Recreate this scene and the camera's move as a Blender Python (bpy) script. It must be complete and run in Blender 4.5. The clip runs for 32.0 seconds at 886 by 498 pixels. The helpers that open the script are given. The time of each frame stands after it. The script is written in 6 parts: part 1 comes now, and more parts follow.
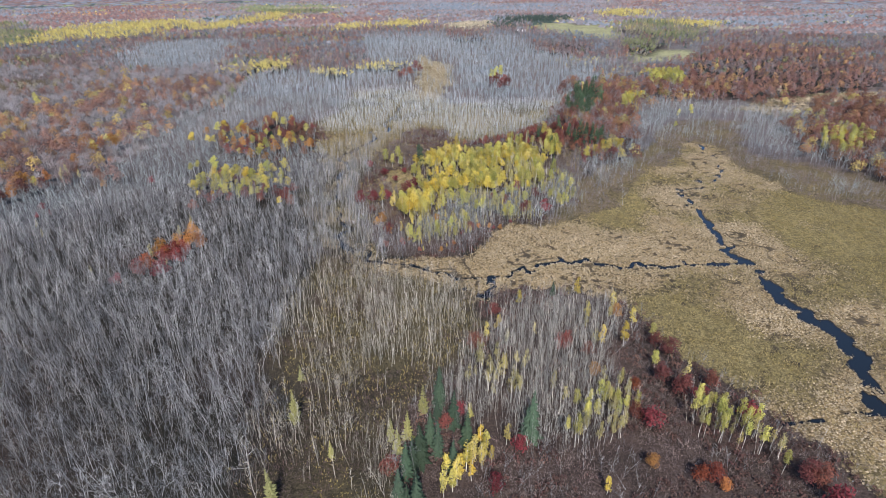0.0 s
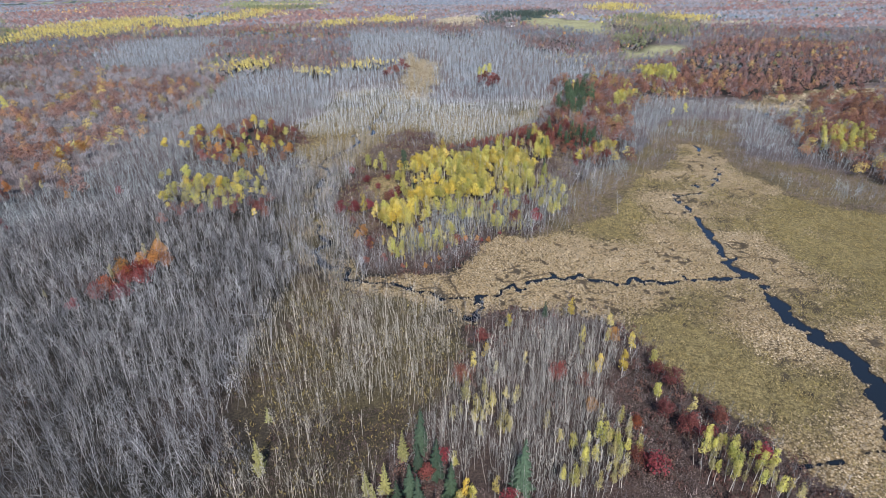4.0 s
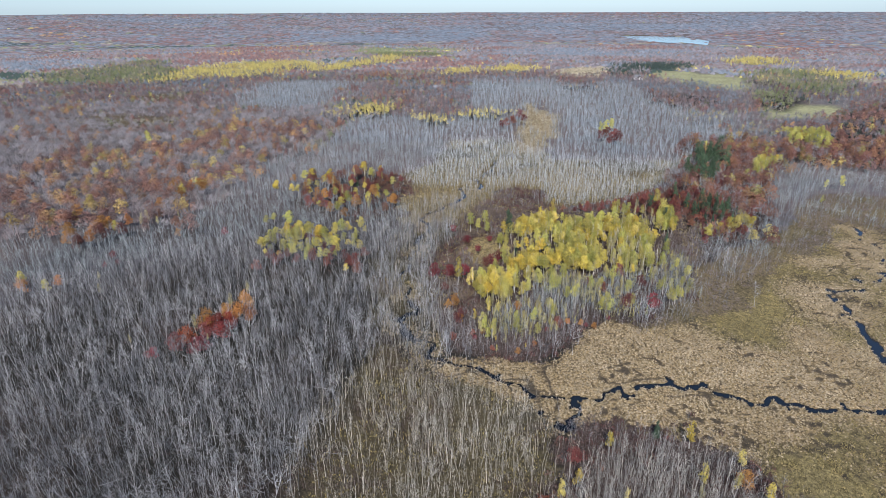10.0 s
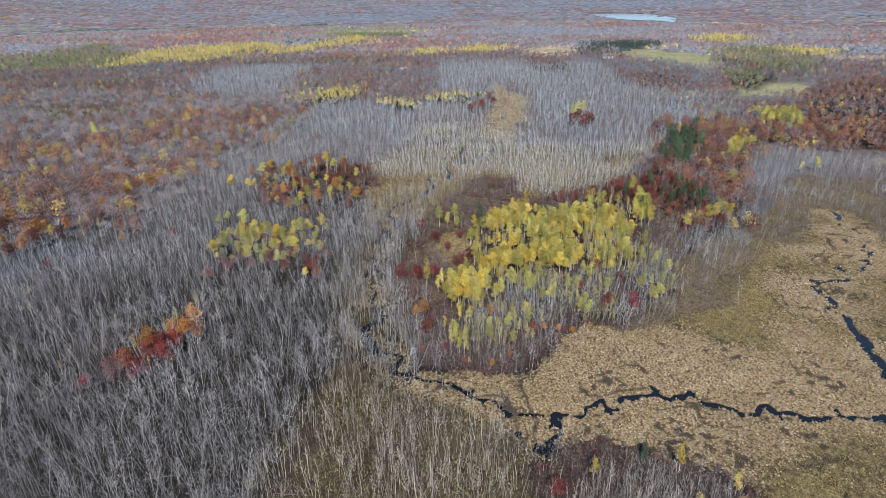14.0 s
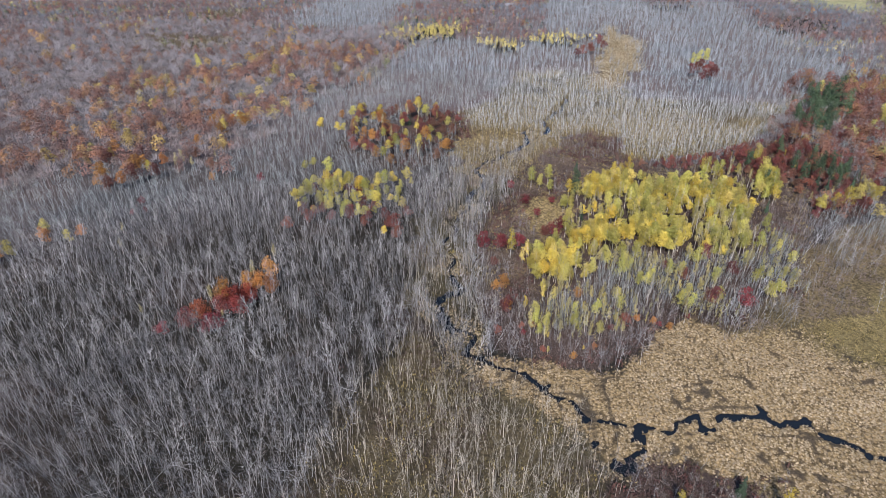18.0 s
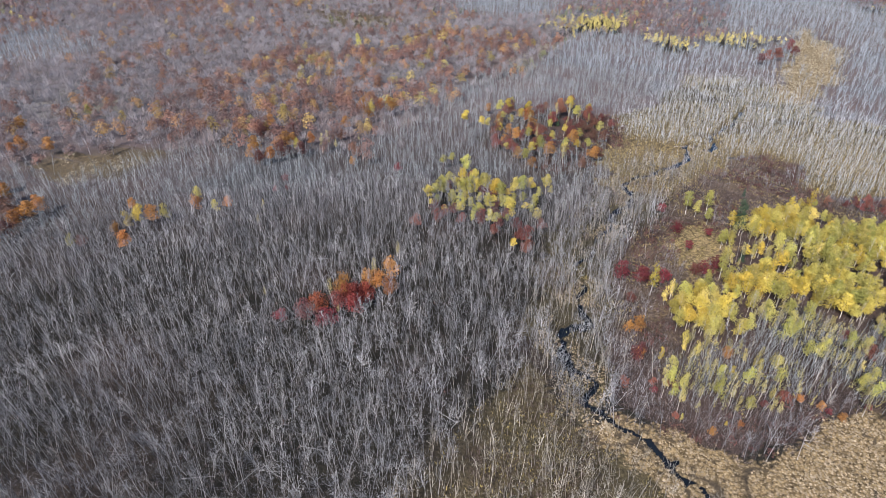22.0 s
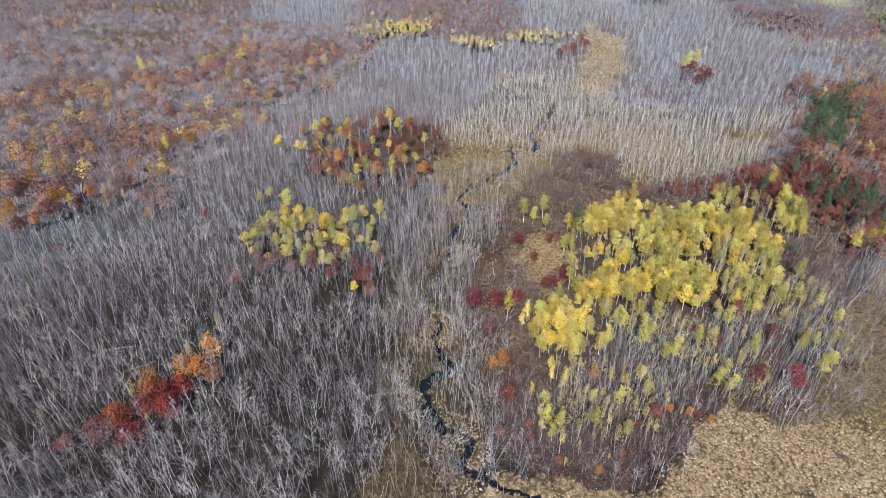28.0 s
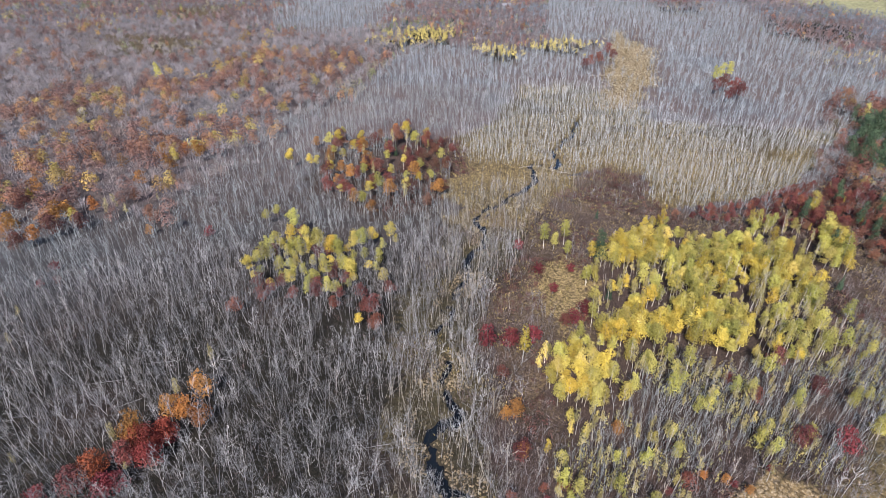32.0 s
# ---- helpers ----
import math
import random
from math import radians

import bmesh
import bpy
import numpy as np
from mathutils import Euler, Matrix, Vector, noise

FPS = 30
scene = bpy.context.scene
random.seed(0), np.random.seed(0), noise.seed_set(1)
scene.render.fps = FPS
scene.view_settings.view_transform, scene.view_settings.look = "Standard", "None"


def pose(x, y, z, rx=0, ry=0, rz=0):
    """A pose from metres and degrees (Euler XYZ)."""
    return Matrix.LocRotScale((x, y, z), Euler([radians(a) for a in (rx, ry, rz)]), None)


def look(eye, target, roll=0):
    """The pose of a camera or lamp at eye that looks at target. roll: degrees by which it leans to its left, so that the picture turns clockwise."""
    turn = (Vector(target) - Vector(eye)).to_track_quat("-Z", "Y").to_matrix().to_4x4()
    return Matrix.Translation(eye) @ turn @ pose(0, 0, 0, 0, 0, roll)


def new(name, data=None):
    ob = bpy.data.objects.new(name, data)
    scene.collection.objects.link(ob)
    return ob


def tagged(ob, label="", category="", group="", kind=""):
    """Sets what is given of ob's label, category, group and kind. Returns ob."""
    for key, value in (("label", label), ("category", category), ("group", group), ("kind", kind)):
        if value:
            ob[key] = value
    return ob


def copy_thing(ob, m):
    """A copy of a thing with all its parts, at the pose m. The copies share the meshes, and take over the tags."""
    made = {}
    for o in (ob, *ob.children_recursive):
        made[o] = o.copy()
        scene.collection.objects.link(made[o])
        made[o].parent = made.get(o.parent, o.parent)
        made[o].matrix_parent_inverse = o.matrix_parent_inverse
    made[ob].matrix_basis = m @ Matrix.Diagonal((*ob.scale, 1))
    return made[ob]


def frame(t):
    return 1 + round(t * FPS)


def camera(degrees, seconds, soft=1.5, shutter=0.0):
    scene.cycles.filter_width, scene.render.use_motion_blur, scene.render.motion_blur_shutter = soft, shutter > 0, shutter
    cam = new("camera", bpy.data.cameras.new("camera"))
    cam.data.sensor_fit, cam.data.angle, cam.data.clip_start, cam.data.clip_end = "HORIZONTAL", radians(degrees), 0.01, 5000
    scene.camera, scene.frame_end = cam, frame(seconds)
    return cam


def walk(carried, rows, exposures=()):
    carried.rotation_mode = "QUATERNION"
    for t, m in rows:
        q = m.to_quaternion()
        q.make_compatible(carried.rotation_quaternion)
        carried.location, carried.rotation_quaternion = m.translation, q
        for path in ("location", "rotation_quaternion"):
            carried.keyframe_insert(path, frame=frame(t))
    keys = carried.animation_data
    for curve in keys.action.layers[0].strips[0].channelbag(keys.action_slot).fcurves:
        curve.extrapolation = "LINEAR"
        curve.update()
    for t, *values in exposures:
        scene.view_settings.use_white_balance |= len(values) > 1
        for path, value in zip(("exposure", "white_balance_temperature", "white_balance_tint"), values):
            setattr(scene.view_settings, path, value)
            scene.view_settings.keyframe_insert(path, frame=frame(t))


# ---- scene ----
EXPOSURE = 1.0
cam = camera(75.30, 32.0, soft=0.5)
# seconds, x, y, z, heading (to the left of +y), tilt, roll
PATH = [
    (0.0, -13.46, -58.70, 112.82, -8.047, -26.428, -0.300),
    (0.5, -12.97, -56.45, 112.82, -8.568, -26.434, -0.353),
    (1.0, -12.44, -54.22, 112.81, -8.851, -26.411, -0.373),
    (1.5, -11.83, -52.02, 112.81, -9.105, -26.406, -0.403),
    (2.0, -11.15, -49.84, 112.80, -9.233, -26.406, -0.413),
    (2.5, -10.41, -47.65, 112.80, -9.323, -26.395, -0.440),
    (4.5, -6.78, -38.99, 113.38, -8.369, -27.557, -0.767),
    (5.0, -5.93, -36.75, 113.59, -7.491, -28.450, -0.881),
    (5.5, -5.17, -34.56, 113.80, -7.091, -27.420, -0.893),
    (6.0, -4.47, -32.42, 114.01, -6.846, -26.126, -0.745),
    (6.5, -3.90, -30.25, 114.22, -6.707, -24.888, -0.650),
    (7.0, -3.43, -28.04, 114.36, -6.599, -23.676, -0.458),
    (7.5, -3.07, -25.81, 114.43, -6.562, -22.635, -0.351),
    (8.0, -2.75, -23.58, 114.50, -4.815, -22.640, -0.387),
    (8.5, -2.36, -21.41, 114.60, -0.782, -22.635, -0.398),
    (9.0, -1.93, -19.19, 114.74, 2.959, -22.630, -0.434),
    (9.5, -1.57, -16.88, 114.87, 3.766, -22.684, -0.252),
    (10.0, -1.32, -14.50, 114.97, 2.753, -22.697, -0.204),
    (10.5, -1.16, -12.13, 115.02, 1.679, -22.669, -0.191),
    (11.0, -1.04, -9.75, 115.06, 0.904, -22.645, -0.171),
    (11.5, -0.87, -7.36, 115.09, 0.701, -22.626, -0.251),
    (12.0, -0.64, -4.96, 115.07, 0.588, -22.617, -0.358),
    (12.5, -0.34, -2.51, 115.02, 0.230, -22.610, -0.412),
    (13.0, 0.00, 0.00, 114.94, -0.000, -22.787, -0.488),
    (13.5, 0.37, 2.56, 114.92, -0.113, -23.682, -0.548),
    (14.0, 0.75, 5.12, 114.97, -0.127, -24.540, -0.615),
    (14.5, 1.13, 7.65, 115.07, -0.157, -25.437, -0.671),
    (16.5, 1.86, 17.83, 116.09, 1.927, -29.178, -0.837),
    (17.0, 1.89, 20.36, 116.36, 3.587, -30.057, -0.782),
    (17.5, 1.83, 22.81, 116.58, 6.056, -30.364, -0.718),
    (18.0, 1.64, 25.17, 116.77, 9.967, -30.359, -0.651),
    (18.5, 1.37, 27.40, 116.98, 13.617, -30.397, -0.518),
    (19.0, 0.98, 29.51, 117.23, 15.971, -30.454, -0.370),
    (19.5, 0.48, 31.58, 117.52, 18.045, -30.502, -0.280),
    (20.0, -0.13, 33.69, 117.79, 21.091, -31.019, -0.255),
    (20.5, -0.85, 35.85, 118.04, 24.204, -31.556, -0.239),
    (21.0, -1.63, 38.06, 118.24, 25.800, -31.600, -0.217),
    (21.5, -2.45, 40.31, 118.39, 25.867, -31.685, -0.165),
    (22.0, -3.30, 42.59, 118.43, 24.827, -31.720, -0.136),
    (22.5, -4.12, 44.86, 118.36, 22.572, -31.704, -0.121),
    (23.0, -4.89, 47.12, 118.16, 20.979, -31.681, -0.082),
    (23.5, -5.63, 49.33, 117.90, 19.185, -31.647, 0.016),
    (24.0, -6.32, 51.51, 117.61, 17.347, -31.603, 0.094),
    (24.5, -6.96, 53.70, 117.36, 16.117, -31.567, 0.052),
    (25.0, -7.55, 55.92, 117.17, 15.145, -31.532, 0.090),
    (25.5, -8.09, 58.16, 117.03, 13.645, -31.500, 0.103),
    (27.5, -9.33, 67.15, 117.15, 7.266, -31.387, 0.106),
    (28.0, -9.37, 69.49, 117.11, 6.630, -31.366, 0.059),
    (28.5, -9.38, 71.83, 117.07, 6.280, -31.326, 0.062),
    (29.0, -9.34, 74.17, 117.05, 5.991, -31.297, 0.048),
    (29.5, -9.26, 76.50, 117.07, 7.095, -31.301, -0.008),
    (30.0, -9.14, 78.85, 117.13, 8.966, -31.312, 0.043),
    (30.5, -9.07, 81.12, 117.20, 9.053, -31.273, 0.052),
    (31.0, -9.03, 83.19, 117.24, 9.176, -31.176, 0.024),
    (31.5, -9.03, 84.96, 117.25, 9.145, -30.992, 0.047),
    (32.0, -9.06, 86.50, 117.24, 8.946, -31.016, 0.111),
]
walk(cam, [(t, pose(x, y, z, 90 + tilt, 0, head) @ pose(0, 0, 0, 0, 0, roll)) for t, x, y, z, head, tilt, roll in PATH],
     exposures=[(t, EXPOSURE + stops, kelvin, green) for t, stops, kelvin, green in (
         (0.0, -0.07, 6350, 12), (6.5, -0.03, 6250, 12), (8.0, -0.15, 6250, 11), (13.2, -0.17, 6350, 11), (14.0, -0.23, 6450, 12), (17.0, -0.1, 6450, 15), (20.0, -0.02, 6500, 15), (21.0, 0.06, 6500, 15), (32.0, 0.1, 6600, 16))])

# ---------------------------------------------------------------- world and sun
SUN_ELEV, SUN_AZ = radians(42), radians(186)   # azimuth from +y clockwise
world = bpy.data.worlds.new("sky")
scene.world = world
world.use_nodes = True
wn = world.node_tree
sky = wn.nodes.new("ShaderNodeTexSky")
sky.sky_type, sky.sun_disc = "NISHITA", False
sky.sun_elevation, sky.sun_rotation = SUN_ELEV, SUN_AZ
sky.air_density, sky.dust_density, sky.ozone_density = 1.0, 0.3, 2.4
wn.nodes["Background"].inputs["Strength"].default_value = 0.054
tint = wn.nodes.new("ShaderNodeMix")
tint.data_type, tint.blend_type = "RGBA", "MULTIPLY"
tint.inputs[0].default_value, tint.inputs[7].default_value = 1.0, (0.80, 0.96, 1.27, 1)
wn.links.new(sky.outputs["Color"], tint.inputs[6])
veil = wn.nodes.new("ShaderNodeMix")
veil.data_type, veil.blend_type = "RGBA", "ADD"
veil.inputs[0].default_value, veil.inputs[7].default_value = 1.0, (0.75, 1.45, 2.2, 1)
wn.links.new(tint.outputs[2], veil.inputs[6])
wn.links.new(veil.outputs[2], wn.nodes["Background"].inputs["Color"])
sun = new("sun", bpy.data.lights.new("sun", "SUN"))
sun.data.energy, sun.data.angle, sun.data.color = 4.35, radians(4), (1.0, 0.965, 0.925)
sun.matrix_world = look((math.sin(SUN_AZ) * math.cos(SUN_ELEV) * 300, math.cos(SUN_AZ) * math.cos(SUN_ELEV) * 300,
                         math.sin(SUN_ELEV) * 300), (0, 0, 0))

# ---------------------------------------------------------------- materials


def shader(name, rough=0.85):
    m = bpy.data.materials.new(name)
    m.use_nodes = True
    t = m.node_tree
    b = t.nodes["Principled BSDF"]
    b.inputs["Roughness"].default_value = rough
    b.inputs["Specular IOR Level"].default_value = 0.25
    return m, t, b


def ramp(t, source, stops, smooth=True):
    n = t.nodes.new("ShaderNodeValToRGB")
    n.color_ramp.interpolation = "LINEAR" if smooth else "CONSTANT"
    e = n.color_ramp.elements
    while len(e) > 1:
        e.remove(e[0])
    e[0].position, e[0].color = stops[0][0], (*stops[0][1], 1)
    for p, c in stops[1:]:
        e.new(p).color = (*c, 1)
    t.links.new(source, n.inputs["Fac"])
    return n.outputs["Color"]


def noise_at(t, scale, detail=4.0, rough=0.6, coords=None):
    n = t.nodes.new("ShaderNodeTexNoise")
    n.inputs["Scale"].default_value, n.inputs["Detail"].default_value, n.inputs["Roughness"].default_value = scale, detail, rough
    if coords is None:
        g = t.nodes.new("ShaderNodeNewGeometry")
        coords = g.outputs["Position"]
    t.links.new(coords, n.inputs["Vector"])
    return n.outputs["Fac"]


def mixed(t, fac, a, b, how="MIX"):
    n = t.nodes.new("ShaderNodeMix")
    n.data_type, n.blend_type = "RGBA", how
    for s, v in ((n.inputs[0], fac), (n.inputs[6], a), (n.inputs[7], b)):
        if hasattr(v, "is_linked"):
            t.links.new(v, s)
        else:
            s.default_value = v if isinstance(v, float) else (*v, 1)
    return n.outputs[2]


def attribute(t, name):
    n = t.nodes.new("ShaderNodeAttribute")
    n.attribute_name = name
    return n


def even(*colours):
    return [(k / max(1, len(colours) - 1), c) for k, c in enumerate(colours)]


def spread(*colours):
    """As even(), squeezed to where noise has most of its values."""
    return [(0.3 + 0.4 * p, c) for p, c in even(*colours)]


def plant(name, colours, by="random", light=0.35, grain=0.9, rough=0.8):
    """Leaves or twigs: a colour for each plant, mottled at two scales, partly letting light through."""
    m, t, b = shader(name, rough)
    if by == "random":
        source = t.nodes.new("ShaderNodeObjectInfo").outputs["Random"]
    else:
        source = attribute(t, "tone").outputs["Fac"]
    c = ramp(t, source, even(*colours))
    times, own = t.nodes.new("ShaderNodeMath"), t.nodes.new("ShaderNodeTexWhiteNoise")
    times.operation, times.inputs[1].default_value, own.noise_dimensions = "MULTIPLY", 917.0, "1D"
    t.links.new(source, times.inputs[0])
    t.links.new(times.outputs[0], own.inputs["W"])
    c = mixed(t, 1.0, c, ramp(t, own.outputs["Value"], [(0.0, (0.62, 0.62, 0.62)), (0.6, (1.0, 1.0, 1.0)), (1.0, (1.38, 1.36, 1.32))]), "MULTIPLY")
    fine = ramp(t, noise_at(t, 1.7), spread((0.6, 0.6, 0.6), (1.3, 1.27, 1.25)))
    c = mixed(t, grain, c, fine, "MULTIPLY")
    c = mixed(t, 0.5, c, ramp(t, noise_at(t, 0.25, 2), spread((0.78, 0.78, 0.78), (1.2, 1.17, 1.15))), "MULTIPLY")
    t.links.new(c, b.inputs["Base Color"])
    if light:
        tr = t.nodes.new("ShaderNodeBsdfTranslucent")
        t.links.new(c, tr.inputs["Color"])
        mx = t.nodes.new("ShaderNodeMixShader")
        mx.inputs[0].default_value = light
        t.links.new(b.outputs[0], mx.inputs[1])
        t.links.new(tr.outputs[0], mx.inputs[2])
        t.links.new(mx.outputs[0], t.nodes["Material Output"].inputs["Surface"])
    return m


GOLD = plant("gold_leaves", [(0.46, 0.33, 0.06), (0.53, 0.42, 0.08), (0.50, 0.42, 0.10), (0.41, 0.37, 0.10), (0.55, 0.45, 0.14)])
LIME = plant("lime_leaves", [(0.36, 0.37, 0.10), (0.45, 0.42, 0.11), (0.42, 0.38, 0.12)])
PALE = plant("pale_yellow_leaves", [(0.38, 0.33, 0.14), (0.33, 0.30, 0.14), (0.42, 0.35, 0.12)])
ORANGE = plant("orange_leaves", [(0.36, 0.14, 0.05), (0.40, 0.20, 0.055), (0.33, 0.165, 0.06)])
RED = plant("red_leaves", [(0.19, 0.06, 0.05), (0.16, 0.055, 0.052), (0.23, 0.085, 0.055)])
RUST = plant("rust_leaves", [(0.17, 0.075, 0.058), (0.135, 0.06, 0.052), (0.22, 0.105, 0.065), (0.17, 0.095, 0.068)])
FLAME = plant("flame_leaves", [(0.20, 0.042, 0.032), (0.26, 0.078, 0.034), (0.165, 0.034, 0.036)])
CRIMSON = plant("crimson_leaves", [(0.19, 0.038, 0.045), (0.16, 0.035, 0.04)])
NEEDLE = plant("spruce_needles", [(0.024, 0.043, 0.025), (0.042, 0.068, 0.042), (0.02, 0.034, 0.018)], light=0.1)
PINE = plant("pine_needles", [(0.05, 0.085, 0.045), (0.07, 0.108, 0.058), (0.04, 0.07, 0.04)], light=0.15)
LARCH = plant("larch_needles", [(0.30, 0.28, 0.10), (0.26, 0.26, 0.11)])
WOODS = plant("mixed_leaves", [(0.175, 0.075, 0.062), (0.215, 0.11, 0.082), (0.285, 0.15, 0.075), (0.27, 0.18, 0.085), (0.44, 0.36, 0.11),
                               (0.31, 0.29, 0.12), (0.15, 0.16, 0.085), (0.07, 0.09, 0.065)], by="tone")
# The first tone's blue is distance haze painted into the canopy.
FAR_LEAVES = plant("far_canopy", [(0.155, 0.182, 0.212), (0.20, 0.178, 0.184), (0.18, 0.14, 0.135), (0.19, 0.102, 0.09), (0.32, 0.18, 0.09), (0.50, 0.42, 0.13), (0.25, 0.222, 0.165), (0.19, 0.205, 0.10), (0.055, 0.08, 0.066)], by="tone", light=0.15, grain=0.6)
RED_BUSH = plant("maroon_leaves", [(0.085, 0.045, 0.04), (0.115, 0.052, 0.045), (0.10, 0.06, 0.05), (0.14, 0.078, 0.06), (0.12, 0.08, 0.075)], by="tone")
TWIG = plant("grey_twigs", [(0.069, 0.072, 0.077), (0.118, 0.12, 0.127), (0.195, 0.198, 0.207), (0.15, 0.14, 0.132), (0.27, 0.272, 0.278), (0.48, 0.478, 0.475)], by="tone", light=0.0, grain=0.6)
# Both paler than grey_twigs; the far one's blue is painted haze.
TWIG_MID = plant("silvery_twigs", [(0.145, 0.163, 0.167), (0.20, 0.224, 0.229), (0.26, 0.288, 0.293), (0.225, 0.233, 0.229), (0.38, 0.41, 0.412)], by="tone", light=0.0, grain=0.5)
TWIG_HAZED = plant("hazed_far_twigs", [(0.168, 0.193, 0.209), (0.21, 0.239, 0.257), (0.25, 0.282, 0.30), (0.225, 0.24, 0.248)], by="tone", light=0.0, grain=0.4)
FUZZ = plant("mauve_twigs", [(0.165, 0.158, 0.166), (0.20, 0.175, 0.174), (0.25, 0.238, 0.245), (0.19, 0.145, 0.137), (0.215, 0.175, 0.155)], by="tone", light=0.1, grain=0.6)
MIX_LEAVES = plant("oak_leaves", [(0.23, 0.172, 0.155), (0.225, 0.13, 0.108), (0.29, 0.15, 0.10), (0.38, 0.222, 0.105), (0.44, 0.325, 0.11), (0.44, 0.395, 0.14), (0.26, 0.095, 0.09)], by="tone")
SNAGWOOD = plant("weathered_wood", [(0.15, 0.135, 0.108), (0.24, 0.22, 0.182), (0.45, 0.42, 0.36), (0.19, 0.165, 0.13)], by="tone", light=0.0, grain=0.6)
SILVER = plant("silver_deadwood", [(0.37, 0.40, 0.405), (0.44, 0.47, 0.48), (0.515, 0.545, 0.555), (0.44, 0.452, 0.435)], by="tone", light=0.0, grain=0.4)
STEMWOOD = plant("grey_stems", [(0.158, 0.153, 0.141), (0.223, 0.217, 0.199), (0.353, 0.343, 0.315), (0.177, 0.166, 0.147)], by="tone", light=0.0, grain=0.6)
TWIG_ONE = plant("grey_branches", [(0.165, 0.165, 0.17), (0.225, 0.225, 0.23), (0.30, 0.298, 0.296)], light=0.0, grain=0.6)
SNAG_ONE = plant("bleached_wood", [(0.40, 0.37, 0.32), (0.50, 0.47, 0.41), (0.44, 0.40, 0.34)], light=0.0, grain=0.6)
BARK = plant("pale_bark", [(0.40, 0.38, 0.34), (0.48, 0.46, 0.42)], light=0.0)
DARKBARK = plant("dark_bark", [(0.10, 0.085, 0.07), (0.14, 0.12, 0.10)], light=0.0)
BRUSH = plant("brush_twigs", [(0.09, 0.056, 0.05), (0.085, 0.062, 0.058), (0.14, 0.107, 0.10), (0.21, 0.172, 0.162), (0.14, 0.066, 0.056)], by="tone", light=0.1)
REED = plant("dry_reeds", [(0.17, 0.13, 0.078), (0.235, 0.185, 0.117), (0.305, 0.247, 0.163), (0.385, 0.315, 0.216), (0.485, 0.405, 0.29)], by="tone", light=0.15, grain=1.0)
STRAW_DRY = plant("dry_straw", [(0.27, 0.235, 0.155), (0.36, 0.315, 0.22), (0.43, 0.38, 0.275)], by="tone", light=0.15)
SEDGE = plant("sedge", [(0.235, 0.18, 0.074), (0.29, 0.228, 0.107), (0.20, 0.162, 0.06), (0.325, 0.258, 0.128), (0.235, 0.196, 0.072)], by="tone", light=0.2)


def ground_material():
    m, t, b = shader("ground_cover", 0.95)
    b.inputs["Specular IOR Level"].default_value = 0.1
    cover, other = attribute(t, "cover"), attribute(t, "other")
    split, split2 = t.nodes.new("ShaderNodeSeparateColor"), t.nodes.new("ShaderNodeSeparateColor")
    t.links.new(cover.outputs["Color"], split.inputs[0])
    t.links.new(other.outputs["Color"], split2.inputs[0])
    fine, mid, big = noise_at(t, 1.6, 6, 0.7), noise_at(t, 0.22, 5), noise_at(t, 0.03, 3)
    floor = ramp(t, fine, spread((0.004, 0.004, 0.004), (0.013, 0.012, 0.011), (0.042, 0.036, 0.029)))
    floor = mixed(t, mid, floor, ramp(t, fine, spread((0.011, 0.010, 0.008), (0.042, 0.037, 0.027))))
    reed = ramp(t, fine, spread((0.04, 0.029, 0.016), (0.215, 0.158, 0.083), (0.43, 0.325, 0.185)))
    sedge = ramp(t, fine, spread((0.045, 0.037, 0.018), (0.17, 0.138, 0.064), (0.31, 0.25, 0.13)))
    brush = ramp(t, fine, spread((0.018, 0.013, 0.012), (0.055, 0.038, 0.033), (0.125, 0.09, 0.072)))
    field = ramp(t, mid, spread((0.17, 0.17, 0.085), (0.25, 0.235, 0.13)))
    mud = ramp(t, fine, spread((0.02, 0.017, 0.014), (0.06, 0.048, 0.035)))
    # Tussock gaps: soil and shade between the clumps, painted in as darkening.
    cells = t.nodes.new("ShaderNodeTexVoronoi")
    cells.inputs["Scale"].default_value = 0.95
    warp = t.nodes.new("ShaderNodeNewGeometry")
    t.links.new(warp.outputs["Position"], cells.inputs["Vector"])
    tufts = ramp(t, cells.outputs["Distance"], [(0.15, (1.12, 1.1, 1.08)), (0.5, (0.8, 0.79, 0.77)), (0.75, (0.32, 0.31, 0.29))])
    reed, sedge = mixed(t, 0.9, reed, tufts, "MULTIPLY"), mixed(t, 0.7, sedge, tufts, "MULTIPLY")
    # Ground of the far woods, bluish because distance haze is painted in.
    hazed_ground = ramp(t, noise_at(t, 0.006, 6, 0.65), spread((0.125, 0.145, 0.17), (0.122, 0.12, 0.128), (0.12, 0.092, 0.087), (0.13, 0.125, 0.13), (0.18, 0.165, 0.125)))
    c = floor
    for w, layer in ((split.outputs[0], reed), (split.outputs[1], sedge), (split.outputs[2], brush), (split2.outputs[0], field), (split2.outputs[1], mud), (split2.outputs[2], hazed_ground)):
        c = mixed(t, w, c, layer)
    c = mixed(t, 0.75, c, ramp(t, mid, [(0.25, (0.55, 0.55, 0.55)), (0.5, (1.0, 1.0, 1.0)), (0.75, (1.3, 1.27, 1.22))]), "MULTIPLY")
    c = mixed(t, 0.6, c, ramp(t, big, spread((0.75, 0.75, 0.75), (1.25, 1.22, 1.2))), "MULTIPLY")
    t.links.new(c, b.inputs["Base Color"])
    bump = t.nodes.new("ShaderNodeBump")
    bump.inputs["Strength"].default_value, bump.inputs["Distance"].default_value = 0.6, 0.5
    t.links.new(fine, bump.inputs["Height"])
    t.links.new(bump.outputs[0], b.inputs["Normal"])
    return m


